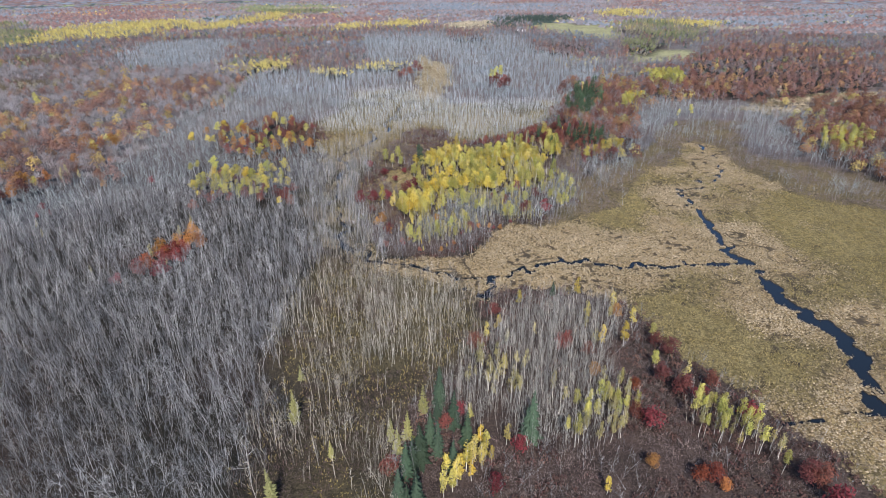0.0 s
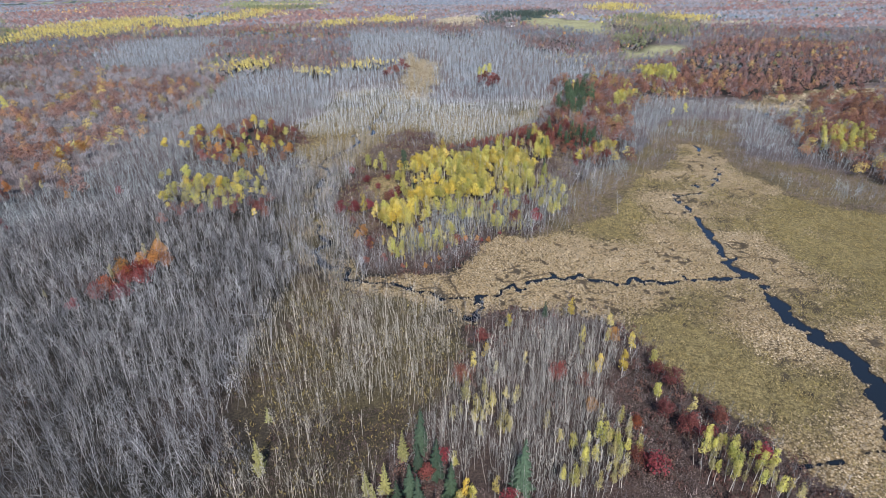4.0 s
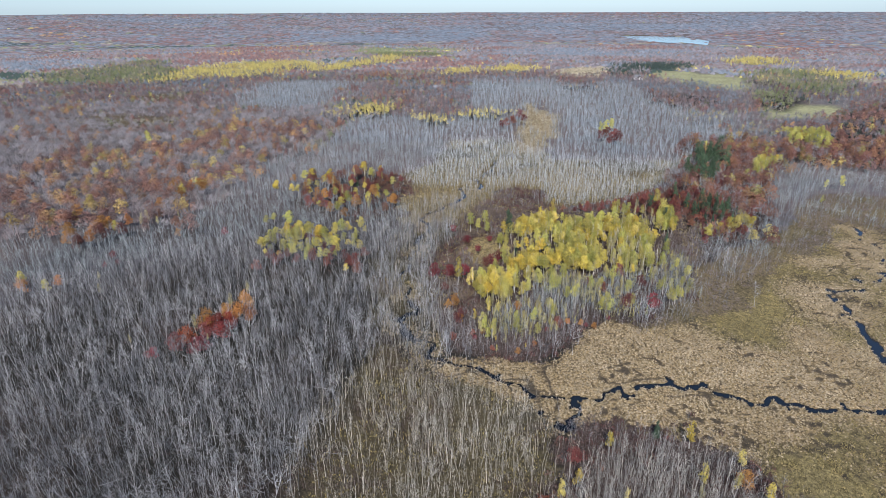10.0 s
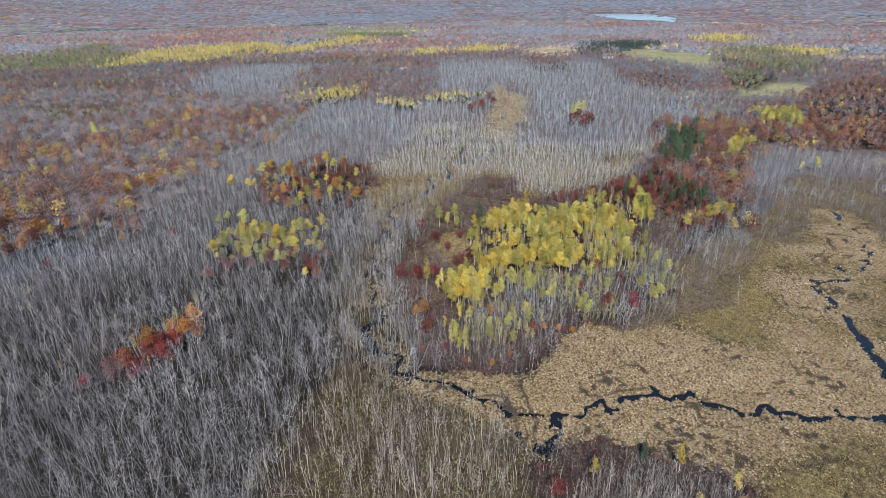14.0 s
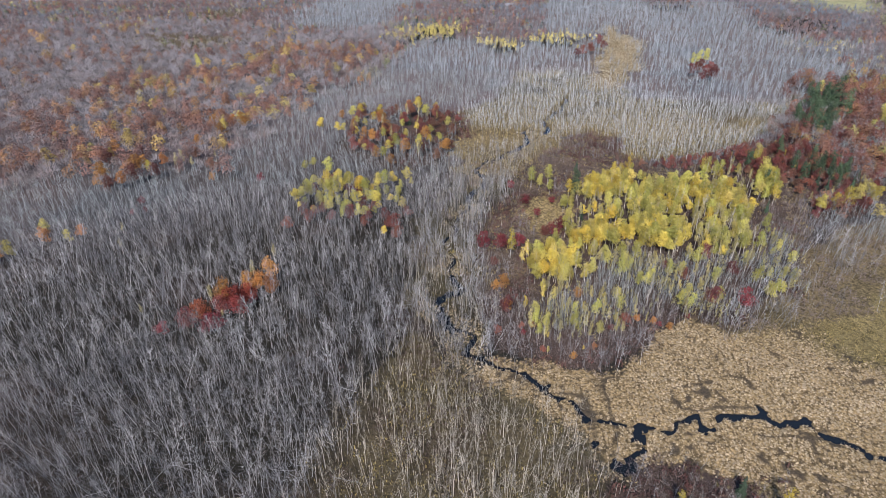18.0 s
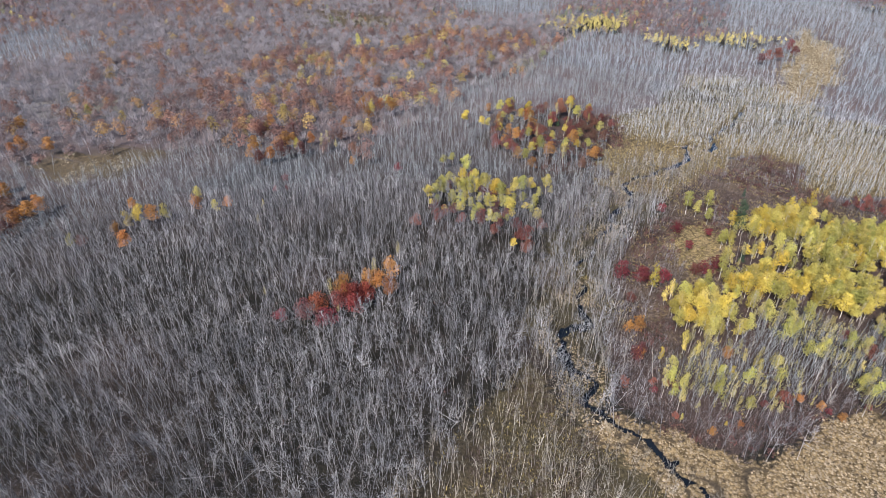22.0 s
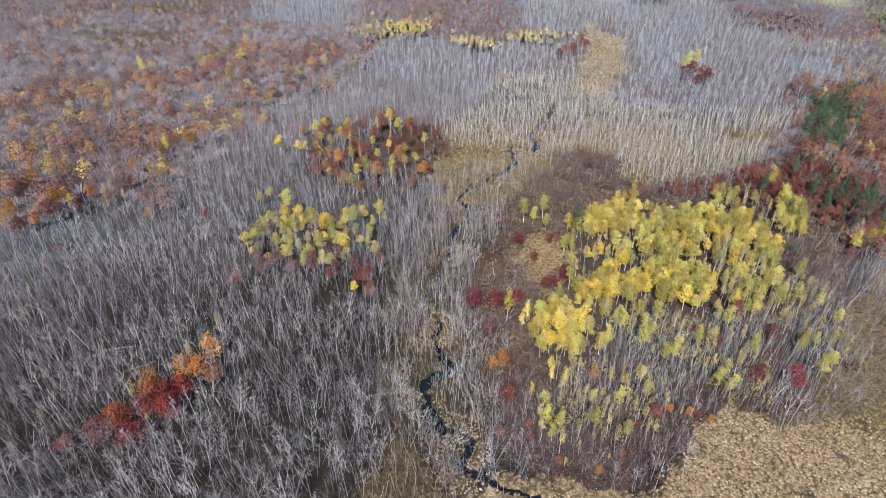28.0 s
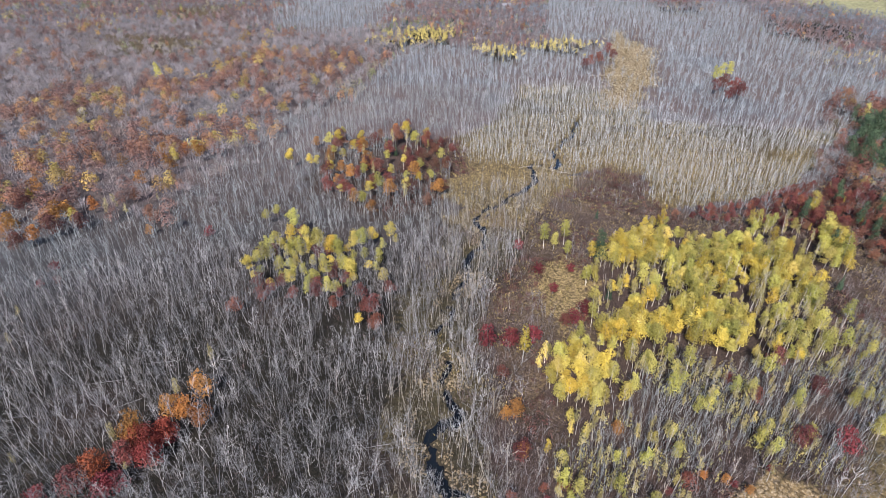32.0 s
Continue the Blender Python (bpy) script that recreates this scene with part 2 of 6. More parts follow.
GROUND = ground_material()
WATER, wt, wb = shader("dark_water", 0.06)
wb.inputs["Base Color"].default_value = (0.006, 0.007, 0.008, 1)
wb.inputs["Specular IOR Level"].default_value = 0.4
bmp = wt.nodes.new("ShaderNodeBump")
bmp.inputs["Strength"].default_value, bmp.inputs["Distance"].default_value = 0.12, 0.1
wt.links.new(noise_at(wt, 1.2, 3), bmp.inputs["Height"])
wt.links.new(bmp.outputs[0], wb.inputs["Normal"])

# ---------------------------------------------------------------- plan of the place
rng = np.random.default_rng(7)


def lattice(x, y, size, seed):
    """Smooth value noise from 0 to 1, with bumps of about that size in metres."""
    x, y = np.asarray(x, float) / size, np.asarray(y, float) / size
    i, j = np.floor(x).astype(np.int64), np.floor(y).astype(np.int64)
    u, v = x - i, y - j
    u, v = u * u * (3 - 2 * u), v * v * (3 - 2 * v)

    def h(a, b):
        n = (a * 374761393 + b * 668265263 + seed * 974711) & 0x7FFFFFFF
        n = ((n ^ (n >> 13)) * 1274126177) & 0x7FFFFFFF
        return ((n ^ (n >> 16)) & 0xFFFF) / 65535.0
    return (h(i, j) * (1 - u) + h(i + 1, j) * u) * (1 - v) + (h(i, j + 1) * (1 - u) + h(i + 1, j + 1) * u) * v


def inside(poly, x, y):
    hit = np.zeros(len(x), bool)
    for (ax, ay), (bx, by) in zip(poly, poly[1:] + poly[:1]):
        if ay != by:
            hit ^= ((ay > y) != (by > y)) & (x < (bx - ax) * (y - ay) / (by - ay) + ax)
    return hit


MARSH = [(-16, 155), (-12, 151), (13, 140), (24, 130), (28, 121), (43, 128), (71, 123), (77, 107), (82, 86), (87, 71), (94, 56), (95, 43), (97, 30),
         (102, 10), (120, -60), (330, -60), (330, 130), (260, 160), (230, 185), (216, 215), (216, 257), (224, 300), (219, 309), (198, 295), (164, 282),
         (125, 261), (103, 235), (97, 209), (80, 194), (56, 184), (35, 171), (30, 161), (21, 158), (8, 162), (-8, 162)]
HILL = [(31, 123), (43, 128), (71, 123), (77, 107), (82, 86), (87, 71), (94, 56), (95, 43), (97, 30), (102, 10), (115, -60), (-30, -60), (-15, 15), (-11, 41),
        (-12, 52), (-7, 63), (9, 81), (20, 101)]
HILL_STEMS = [(4, 68), (15, 86), (30, 103), (42, 112), (58, 110), (70, 97), (69, 90), (58, 84), (54, 72), (50, 56), (40, 48), (24, 50), (8, 55)]
MOUND = [(-9, 168), (-14, 195), (-21, 224), (-13, 267), (-1, 317), (18, 362), (37, 370), (56, 330), (101, 333), (140, 370), (160, 300), (124, 279), (102, 235),
         (98, 211), (81, 195), (56, 185), (33, 171), (22, 160), (6, 162)]
MOUND_RED = [(-21, 224), (-13, 267), (-1, 317), (18, 362), (37, 370), (48, 335), (22, 290), (14, 250), (-3, 215), (-12, 200)]
GROVE = [(0, 219), (17, 232), (15, 252), (20, 283), (40, 311), (68, 297), (100, 320), (107, 303), (92, 258), (78, 227), (66, 222), (43, 226), (28, 220), (19, 198), (7, 189)]
STEMS = [(-5, 175), (5, 190), (19, 198), (28, 220), (83, 226), (101, 258), (104, 236), (97, 212), (80, 196), (56, 187), (33, 174), (10, 166)]
DEAD_TOP = [(-57, 388), (-36, 434), (-12, 523), (53, 545), (114, 530), (187, 472), (140, 397), (108, 352), (54, 331), (44, 366), (18, 367), (-8, 338), (-32, 323), (-48, 323)]
DEAD_LOW = [(-26, 160), (-16, 155), (13, 140), (24, 130), (28, 121), (20, 101), (9, 81), (-7, 63), (-12, 45), (-14, 20), (-46, 20), (-50, 45), (-52, 70), (-50, 100), (-46, 125), (-42, 150), (-36, 165)]
BANK = [(-40, 180), (-16, 155), (-9, 168), (-14, 195), (-21, 224), (-13, 267), (-1, 317), (18, 362), (-10, 345), (-36, 330), (-44, 290), (-46, 240)]
CLEARING = [(70, 774), (82, 763), (85, 699), (100, 659), (90, 602), (77, 543), (65, 480), (43, 480), (39, 527), (55, 602), (59, 682)]
RIDGE = [(56, 305), (101, 333), (138, 368), (179, 439), (201, 512), (236, 524), (264, 486), (320, 508), (365, 606), (458, 658), (560, 640), (440, 470), (330, 407), (298, 453),
         (239, 427), (204, 380), (153, 283), (121, 267), (118, 311), (110, 338)]
MIX = [(-222, 268), (-193, 274), (-163, 273), (-165, 365), (-157, 460), (-136, 526), (-144, 669), (-200, 737), (-256, 656), (-360, 701), (-465, 707), (-750, 600),
       (-620, 250), (-330, 170)]
YELLOW_CLUMP = [(-106, 247), (-111, 272), (-92, 280), (-68, 264), (-63, 279), (-57, 264), (-68, 237), (-88, 237)]
MIXED_CLUMP = [(-120, 339), (-120, 391), (-89, 397), (-76, 413), (-46, 361), (-46, 315), (-70, 297), (-90, 307)]
FIELD_A = [(333, 1148), (387, 1203), (459, 1156), (489, 1057), (462, 950), (397, 882), (373, 951), (326, 1033)]
FIELD_B = [(338, 688), (405, 749), (448, 779), (476, 764), (462, 713), (424, 684), (366, 646), (327, 628)]
LAKE = [(658, 2824), (733, 2943), (862, 2680), (995, 2975), (890, 2518), (896, 2333), (782, 2043), (756, 2186), (708, 2190), (652, 2273), (645, 2448)]
GOLD_STRIPS = [[(-561, 1272), (-442, 1354), (-362, 1092), (-401, 1025), (-448, 1026)], [(-563, 1127), (-561, 1272), (-460, 1045), (-499, 951), (-516, 928)], [(-339, 1214), (-290, 1264), (-267, 1411), (-203, 1551), (-162, 1344), (-230, 1347), (-273, 1188), (-309, 1143)],
               [(-442, 1354), (-364, 1337), (-327, 1214), (-387, 1179)], [(-69, 1138), (2, 1217), (13, 1115), (-50, 1085)], [(42, 1204), (122, 1264), (110, 1155), (45, 1135)],
               [(-172, 675), (-151, 728), (-97, 705), (-87, 663), (-129, 643), (-151, 624)], [(-15, 655), (8, 680), (39, 697), (36, 644), (14, 626)], [(-57, 640), (-38, 651), (-23, 605), (-47, 594)],
               [(610, 1424), (709, 1470), (686, 1342), (573, 1276)], [(643, 1187), (697, 1099), (643, 1008), (609, 1101)]]

BRUSH_R = [(125, 261), (150, 275), (178, 303), (235, 366), (290, 359), (231, 277), (300, 200), (330, 130), (260, 160), (230, 185), (216, 215), (216, 257), (224, 300), (219, 309), (198, 295), (164, 282)]
BRUSH_M = [(56, 184), (80, 194), (97, 209), (103, 235), (125, 261), (164, 282), (198, 295), (188, 272), (155, 254), (132, 226), (113, 201), (88, 187)]
MARSH_R = [(301, 398), (345, 416), (414, 440), (479, 446), (499, 428), (407, 403), (360, 378), (329, 371), (313, 386)]
ISLE_R = [(321, 342), (374, 384), (481, 411), (289, 196), (275, 236), (275, 259), (292, 297)]
RED_PATCH = [(-72, 392), (-54, 404), (-41, 379), (-42, 352), (-59, 342), (-70, 355)]
STRAW = [(-7, 272), (8, 285), (22, 265), (17, 244), (5, 236), (-2, 248)]
SKIRT = [(-9, 168), (-14, 195), (-8, 200), (0, 184), (12, 176), (36, 182), (56, 192), (56, 185), (33, 171), (22, 160), (6, 162)]

CUT = [(-316, 210), (-304, 227), (-278, 248), (-247, 253), (-260, 224), (-271, 195), (-277, 183)]
RED_BELT = [(46, 316), (60, 324), (77, 331), (102, 350), (124, 362), (139, 352), (128, 320), (112, 303), (106, 314), (92, 318), (70, 317)]
PALE_WOOD = [(-674, 395), (-625, 434), (-503, 404), (-484, 355), (-507, 295)]

GREY_FAR = [[(-342, 941), (-278, 1023), (-182, 939), (-197, 837), (-181, 728), (-206, 662), (-244, 674), (-294, 696), (-333, 807)], [(-1105, 1333), (-1059, 1443), (-912, 1371), (-895, 1283), (-895, 1157), (-932, 1114)], [(-820, 3151), (-549, 2970), (7, 3441), (30, 2708), (-84, 2367), (-278, 2144), (-502, 2240), (-809, 2536)], [(10, 867), (83, 936), (149, 900), (218, 866), (222, 706), (194, 563), (177, 455), (75, 453), (18, 561), (1, 706)]]
RUST_FAR = [[(-775, 1579), (-832, 1896), (-551, 2096), (-394, 1666), (-479, 1387), (-581, 1475), (-675, 1427)], [(-248, 1304), (-172, 1301), (-137, 1021), (-197, 1022)], [(-192, 1458), (-27, 1582), (57, 1891), (85, 1577), (41, 1337), (-69, 1244), (-141, 1246)], [(255, 879), (326, 846), (328, 753), (286, 734), (228, 753)], [(409, 2085), (519, 2148), (630, 2000), (726, 1872), (963, 2144), (879, 1706), (645, 1510), (513, 1616), (350, 1692)], [(1264, 3229), (1437, 2830), (1333, 2225), (971, 1655), (898, 1917), (915, 2267)], [(154, 1062), (219, 1033), (189, 886), (128, 900)], [(-2617, 3247), (-2437, 3556), (-1630, 2911), (-1351, 2358), (-1913, 2550)]]
RUST_FAR.append([(385, 636), (532, 767), (643, 781), (614, 635), (617, 577), (505, 457), (440, 445), (380, 428), (329, 436), (339, 501), (328, 526)])
LIME_FAR = [[(-795, 1051), (-777, 1178), (-785, 1367), (-729, 1365), (-560, 1076), (-522, 959), (-593, 929), (-699, 930)], [(519, 1103), (600, 1188), (599, 1101), (601, 968), (508, 822), (486, 851), (477, 897), (454, 947)], [(398, 822), (437, 864), (452, 816), (412, 743), (363, 707), (356, 720)], [(-341, 1920), (-140, 1905), (-13, 1787), (-114, 1547), (-203, 1551), (-313, 1662)]]
PALE_FAR = [[(434, 1281), (534, 1238), (503, 1055), (469, 1011), (435, 1095), (400, 1159)], [(229, 646), (307, 685), (296, 628), (264, 594), (220, 600)], [(258, 579), (305, 595), (275, 542), (251, 547)]]
PINE_FAR = [[(377, 1310), (449, 1308), (408, 1182), (342, 1161)], [(313, 1271), (344, 1298), (291, 1069), (266, 1069)]]
TAN_FAR = [[(167, 1197), (233, 1282), (268, 1281), (272, 1139), (214, 1061), (154, 1101)]]
MEADOWS = [[(-442, 641), (-387, 665), (-310, 634), (-315, 563), (-378, 568), (-421, 597)], [(-504, 808), (-452, 838), (-374, 779), (-402, 737), (-464, 753)]]
ORANGE_WOOD = [(-236, 238), (-207, 255), (-167, 282), (-172, 343), (-158, 400), (-143, 493), (-144, 565), (-224, 613), (-269, 590), (-291, 480), (-357, 456), (-345, 387), (-330, 346), (-300, 290)]
GOLD_STANDS = [[(3, 217), (7, 224), (16, 221), (21, 222), (21, 210), (13, 201), (5, 198)], [(16, 227), (25, 248), (35, 253), (38, 236), (34, 227), (26, 228)], [(42, 251), (54, 257), (65, 253), (65, 237), (57, 227), (45, 231), (39, 236)], [(76, 292), (91, 300), (98, 279), (98, 268), (89, 264), (82, 272), (71, 274)], [(17, 277), (33, 299), (48, 297), (43, 278), (27, 270)]]
LIME_STANDS = [[(40, 268), (50, 288), (74, 302), (76, 288), (71, 271), (52, 256), (41, 256)], [(108, 307), (117, 308), (117, 295), (109, 279), (102, 280)]]
PALE_STANDS = [[(69, 260), (87, 259), (93, 245), (83, 227), (70, 225), (65, 234), (65, 246)], [(27, 268), (40, 268), (41, 255), (27, 251)], [(74, 272), (90, 263), (88, 256), (69, 260)]]
NEAR_LIME = [[(324, 327), (345, 307), (324, 267), (287, 250), (288, 275)], [(299, 559), (340, 560), (321, 504), (286, 504)], [(214, 431), (252, 471), (244, 440), (209, 400)]]

# streams: centre line and half width
CREEK = [(-14, 333, 1.2), (-23, 317, 1.4), (-30, 305, 1.2), (-23, 291, 1.5), (-27, 277, 1.6), (-27, 261, 1.2), (-32, 250, 1.6), (-29, 234, 0.9), (-34, 227, 0.8), (-28, 212, 0.9),
         (-27, 204, 1.3), (-21, 195, 1.2), (-28, 187, 1.3), (-23, 172, 1.6), (-14, 168, 1.1), (-15, 160, 1.0), (-5, 155, 0.8), (3, 153, 0.9), (11, 148, 0.8),
         (20, 140, 0.9), (30, 139, 0.9), (34, 139, 1.5)]
CREEK_LOW = [(34, 139, 1.4), (41, 139, 1.2), (48, 144, 0.8), (54, 142, 0.9), (56, 146, 0.8), (65, 148, 0.8), (71, 145, 0.8), (77, 149, 1.2), (81, 143, 1.1), (87, 141, 1.1), (93, 138, 1.1),
             (97, 142, 1.3), (98, 137, 1.2), (107, 137, 1.1), (121, 138, 1.3), (129, 135, 1.6), (139, 134, 2.2)]
POOL = [(34, 139, 1.6), (32, 131, 2.0), (29, 124, 1.3), (24, 127, 1.1), (22, 131, 1.0)]
RIVER = [(215, 306, 0.6), (211, 276, 0.6), (201, 248, 0.54), (188, 235, 0.54), (173, 223, 0.54), (154, 210, 0.6), (152, 200, 0.66), (149, 182, 0.96), (147, 165, 1.2), (147, 150, 0.88), (141, 145, 1.3), (142, 138, 1.9), (142, 126, 2.1), (140, 115, 2.5), (136, 103, 2.9), (140, 91, 2.4), (141, 81, 2.8), (136, 70, 2.9), (132, 61, 3.2), (127, 52, 3.3), (124, 44, 3.2), (122, 36, 3.0), (118, 25, 3.0)]
FAR_BROOK = [(326, 367, 2.0), (338, 384, 3.0), (351, 394, 2.0), (380, 408, 2.5), (410, 412, 1.5)]
BEAVER = [(19, 447, 0.7), (15, 420, 0.8), (5, 391, 1.0), (7, 367, 1.6), (-7, 373, 1.1), (-4, 351, 1.6), (-14, 333, 1.4)]


def wandering(line, step=1.2, sway=1.5):
    """A finer, meandering copy of a stream's line."""
    out = []
    for (ax, ay, aw), (bx, by, bw) in zip(line, line[1:]):
        n = max(1, int(math.hypot(bx - ax, by - ay) / step))
        for k in range(n):
            f = k / n
            x, y = ax + (bx - ax) * f, ay + (by - ay) * f
            out.append((x + sway * 2 * (lattice(x, y, 4, 3) + lattice(x, y, 9, 6) - 1.0), y + sway * 2 * (lattice(x, y, 4, 4) + lattice(x, y, 9, 7) - 1.0),
                        (aw + (bw - aw) * f) * (0.35 + 1.3 * lattice(x, y, 4.5, 5))))
    out.append(line[-1])
    return np.array(out, float)


INLET = [(94, 47, 0.2), (104, 46, 0.35), (117, 46, 0.4), (124, 46, 0.6)]
STREAMS = [wandering(s) for s in ([(x, y, w * (0.78 if 158 < y < 208 else 0.55)) for x, y, w in CREEK], [(x, y, w * 0.52) for x, y, w in CREEK_LOW], POOL, [q for q in RIVER if q[1] < 151], [(x, y, w * 0.75) for x, y, w in BEAVER], FAR_BROOK, INLET)]
STREAMS.append(wandering([q for q in RIVER if q[1] > 149], 0.8, 3.2))
for s in STREAMS[:2]:
    for k in range(3, len(s) - 3, 6):
        a, ln = rng.uniform(0, math.tau), rng.uniform(1.5, 4.5)
        x, y = s[k][0], s[k][1]
        STREAMS.append(np.array([(x, y, 0.4), (x + math.cos(a) * ln * 0.6, y + math.sin(a) * ln * 0.6, 0.3), (x + math.cos(a + 0.7) * ln, y + math.sin(a + 0.7) * ln, 0.15)]))


def from_stream(x, y):
    """Distance to the nearest stream's edge (below 0 in the water)."""
    best = np.full(len(x), 999.0)
    for s in STREAMS:
        for (ax, ay, aw), (bx, by, bw) in zip(s, s[1:]):
            dx, dy = bx - ax, by - ay
            f = np.clip(((x - ax) * dx + (y - ay) * dy) / (dx * dx + dy * dy + 1e-9), 0, 1)
            best = np.minimum(best, np.hypot(x - ax - f * dx, y - ay - f * dy) - (aw + (bw - aw) * f))
    return best + np.where(x > 100, 1.5, 1.1) * (lattice(x, y, 3.1, 9) - 0.5) + np.where(x > 100, 1.2, 0.9) * (lattice(x, y, 1.5, 19) - 0.5)


def relief(x, y):
    """Height of the land: level wetland, low swells far off, and a rise towards the horizon."""
    x, y = np.asarray(x, float), np.asarray(y, float)
    r = np.hypot(x, y)
    rise = np.clip((r - 2650) / 2200, 0, 1) ** 1.6 * 88
    swell = np.clip((r - 700) / 1500, 0, 1) * (lattice(x, y, 420, 8) - 0.5) * 10 * (1 - 0.5 * np.clip((r - 2650) / 2200, 0, 1))
    flat = np.clip(2.2 * np.exp(-(((x - 770) / 420) ** 2 + ((y - 2240) / 620) ** 2) * 1.5), 0, 1)
    return (rise + swell) * (1 - flat)


ZONES = ("woods", "marsh", "hill", "hill_stems", "mound", "mound_red", "grove", "stems", "dead_top", "dead_low", "bank", "clearing", "ridge", "mix", "yellow_clump",
         "mixed_clump", "field", "lake", "gold", "skirt", "brush", "isle", "pale_far", "lime_far", "pine_far", "straw", "grey", "brown", "rust_far", "tan_far")
Z = {n: k for k, n in enumerate(ZONES)}


def zone(x, y, loose=0.0):
    """Which sort of cover grows where; loose: how far single plants stray over the borders, in metres."""
    r = np.hypot(x, y)
    wide = 1 + np.clip((r - 350) / 300, 0, 6)
    wx = x + wide * (9 * (lattice(x, y, 17, 11) - 0.5) + 4 * (lattice(x, y, 5, 12) - 0.5)) + loose * rng.normal(0, 1, len(x)) * wide
    wy = y + wide * (9 * (lattice(x, y, 17, 13) - 0.5) + 4 * (lattice(x, y, 5, 14) - 0.5)) + loose * rng.normal(0, 1, len(x)) * wide
    out = np.zeros(len(x), np.int32)
    for name, poly in (("mix", MIX), ("dead_top", DEAD_TOP), ("bank", BANK), ("dead_low", DEAD_LOW), ("ridge", RIDGE), ("brush", BRUSH_R), ("marsh", MARSH), ("brush", BRUSH_M), ("marsh", MARSH_R), ("isle", ISLE_R), *(("grey", q) for q in GREY_FAR), *(("rust_far", q) for q in RUST_FAR), *(("pale_far", q) for q in PALE_FAR), *(("lime_far", q) for q in LIME_FAR), *(("pine_far", q) for q in PINE_FAR), *(("brown", q) for q in MEADOWS), *(("tan_far", q) for q in TAN_FAR), ("brown", CUT), ("grey", PALE_WOOD), ("hill", HILL), ("hill_stems", HILL_STEMS),
                       ("mound", MOUND), ("mound_red", MOUND_RED), ("stems", STEMS), ("skirt", SKIRT), ("grove", GROVE), ("straw", STRAW), ("clearing", CLEARING), ("yellow_clump", YELLOW_CLUMP),
                       ("mixed_clump", MIXED_CLUMP), ("mound_red", RED_PATCH), ("field", FIELD_A), ("field", FIELD_B), ("lake", LAKE), *(("gold", g) for g in GOLD_STRIPS)):
        out[inside(poly, wx, wy)] = Z[name]
    return out


# ---------------------------------------------------------------- mesh tools


def mesh_of(name, verts, tris, material, tone=None, smooth=False):
    me = bpy.data.meshes.new(name)
    verts, tris = np.asarray(verts, np.float32), np.asarray(tris, np.int32)
    me.vertices.add(len(verts))
    me.vertices.foreach_set("co", verts.ravel())
    me.loops.add(tris.size)
    me.loops.foreach_set("vertex_index", tris.ravel())
    me.polygons.add(len(tris))
    me.polygons.foreach_set("loop_start", np.arange(0, tris.size, tris.shape[1], dtype=np.int32))
    me.polygons.foreach_set("loop_total", np.full(len(tris), tris.shape[1], np.int32))
    me.update(calc_edges=True)
    if tone is not None:
        me.attributes.new("tone", "FLOAT", "POINT").data.foreach_set("value", np.asarray(tone, np.float32))
    if smooth:
        me.polygons.foreach_set("use_smooth", np.ones(len(tris), bool))
    me.materials.append(material)
    return me


class Shape:
    """Triangles collected piece by piece."""

    def __init__(self):
        self.v, self.f = [], []

    def add(self, verts, faces):
        n = len(self.v)
        self.v += [tuple(p) for p in verts]
        self.f += [tuple(n + k for k in q) for q in faces]

    def limb(self, a, b, ra, rb, sides=3):
        """A tapered stick from a to b."""
        a, b = Vector(a), Vector(b)
        d = (b - a).normalized()
        u = d.orthogonal().normalized()
        w = d.cross(u)
        ring = [(math.cos(k * math.tau / sides), math.sin(k * math.tau / sides)) for k in range(sides)]
        if rb > 0.004:
            self.add([a + (u * c + w * s) * ra for c, s in ring] + [b + (u * c + w * s) * rb for c, s in ring],
                     [q for k in range(sides) for q in ((k, (k + 1) % sides, sides + k), ((k + 1) % sides, sides + (k + 1) % sides, sides + k))])
        else:
            self.add([a + (u * c + w * s) * ra for c, s in ring] + [b], [(k, (k + 1) % sides, sides) for k in range(sides)])

    def blade(self, a, b, width, turn=0.0):
        """One narrow leaf or twig: a sliver from a to the point b."""
        a, b = Vector(a), Vector(b)
        d = (b - a).normalized()
        u = Matrix.Rotation(turn, 3, d) @ d.orthogonal().normalized() * width * 0.5
        self.add([a - u, a + u, b], [(0, 1, 2)])

    def leaf(self, c, size, normal, r):
        u = normal.orthogonal().normalized()
        u = Matrix.Rotation(r.random() * math.tau, 3, normal) @ u
        w = normal.cross(u)
        c = Vector(c)
        self.add([c + u * size * 0.62, c - u * size * 0.45 + w * size * 0.5, c - u * size * 0.45 - w * size * 0.5], [(0, 1, 2)])

    def arrays(self):
        return np.array(self.v, np.float32), np.array(self.f, np.int32)

    def mesh(self, name, material):
        v, f = self.arrays()
        return mesh_of(name, v, f, material)


def direction(r, low=-1.0):
    z = r.uniform(low, 1)
    a = r.uniform(0, math.tau)
    s = math.sqrt(1 - z * z)
    return Vector((s * math.cos(a), s * math.sin(a), z))


def stem(r, height, radius, lean=0.06, bits=3, shape=None, top=0.25, sides=3):
    """A slightly crooked tapered trunk; returns the shape and the points along it."""
    sh = shape or Shape()
    p, pts = Vector((0, 0, -0.15)), []
    tilt = Vector((r.uniform(-lean, lean), r.uniform(-lean, lean), 1))
    pts.append(p.copy())
    for k in range(bits):
        q = p + (tilt + Vector((r.uniform(-0.05, 0.05), r.uniform(-0.05, 0.05), 0))) * (height + 0.15) / bits
        ra, rb = (radius * (1 - (1 - top) * f / bits) for f in (k, k + 1))
        sh.limb(p, q, ra, rb, sides)
        p = q
        pts.append(p.copy())
    return sh, pts


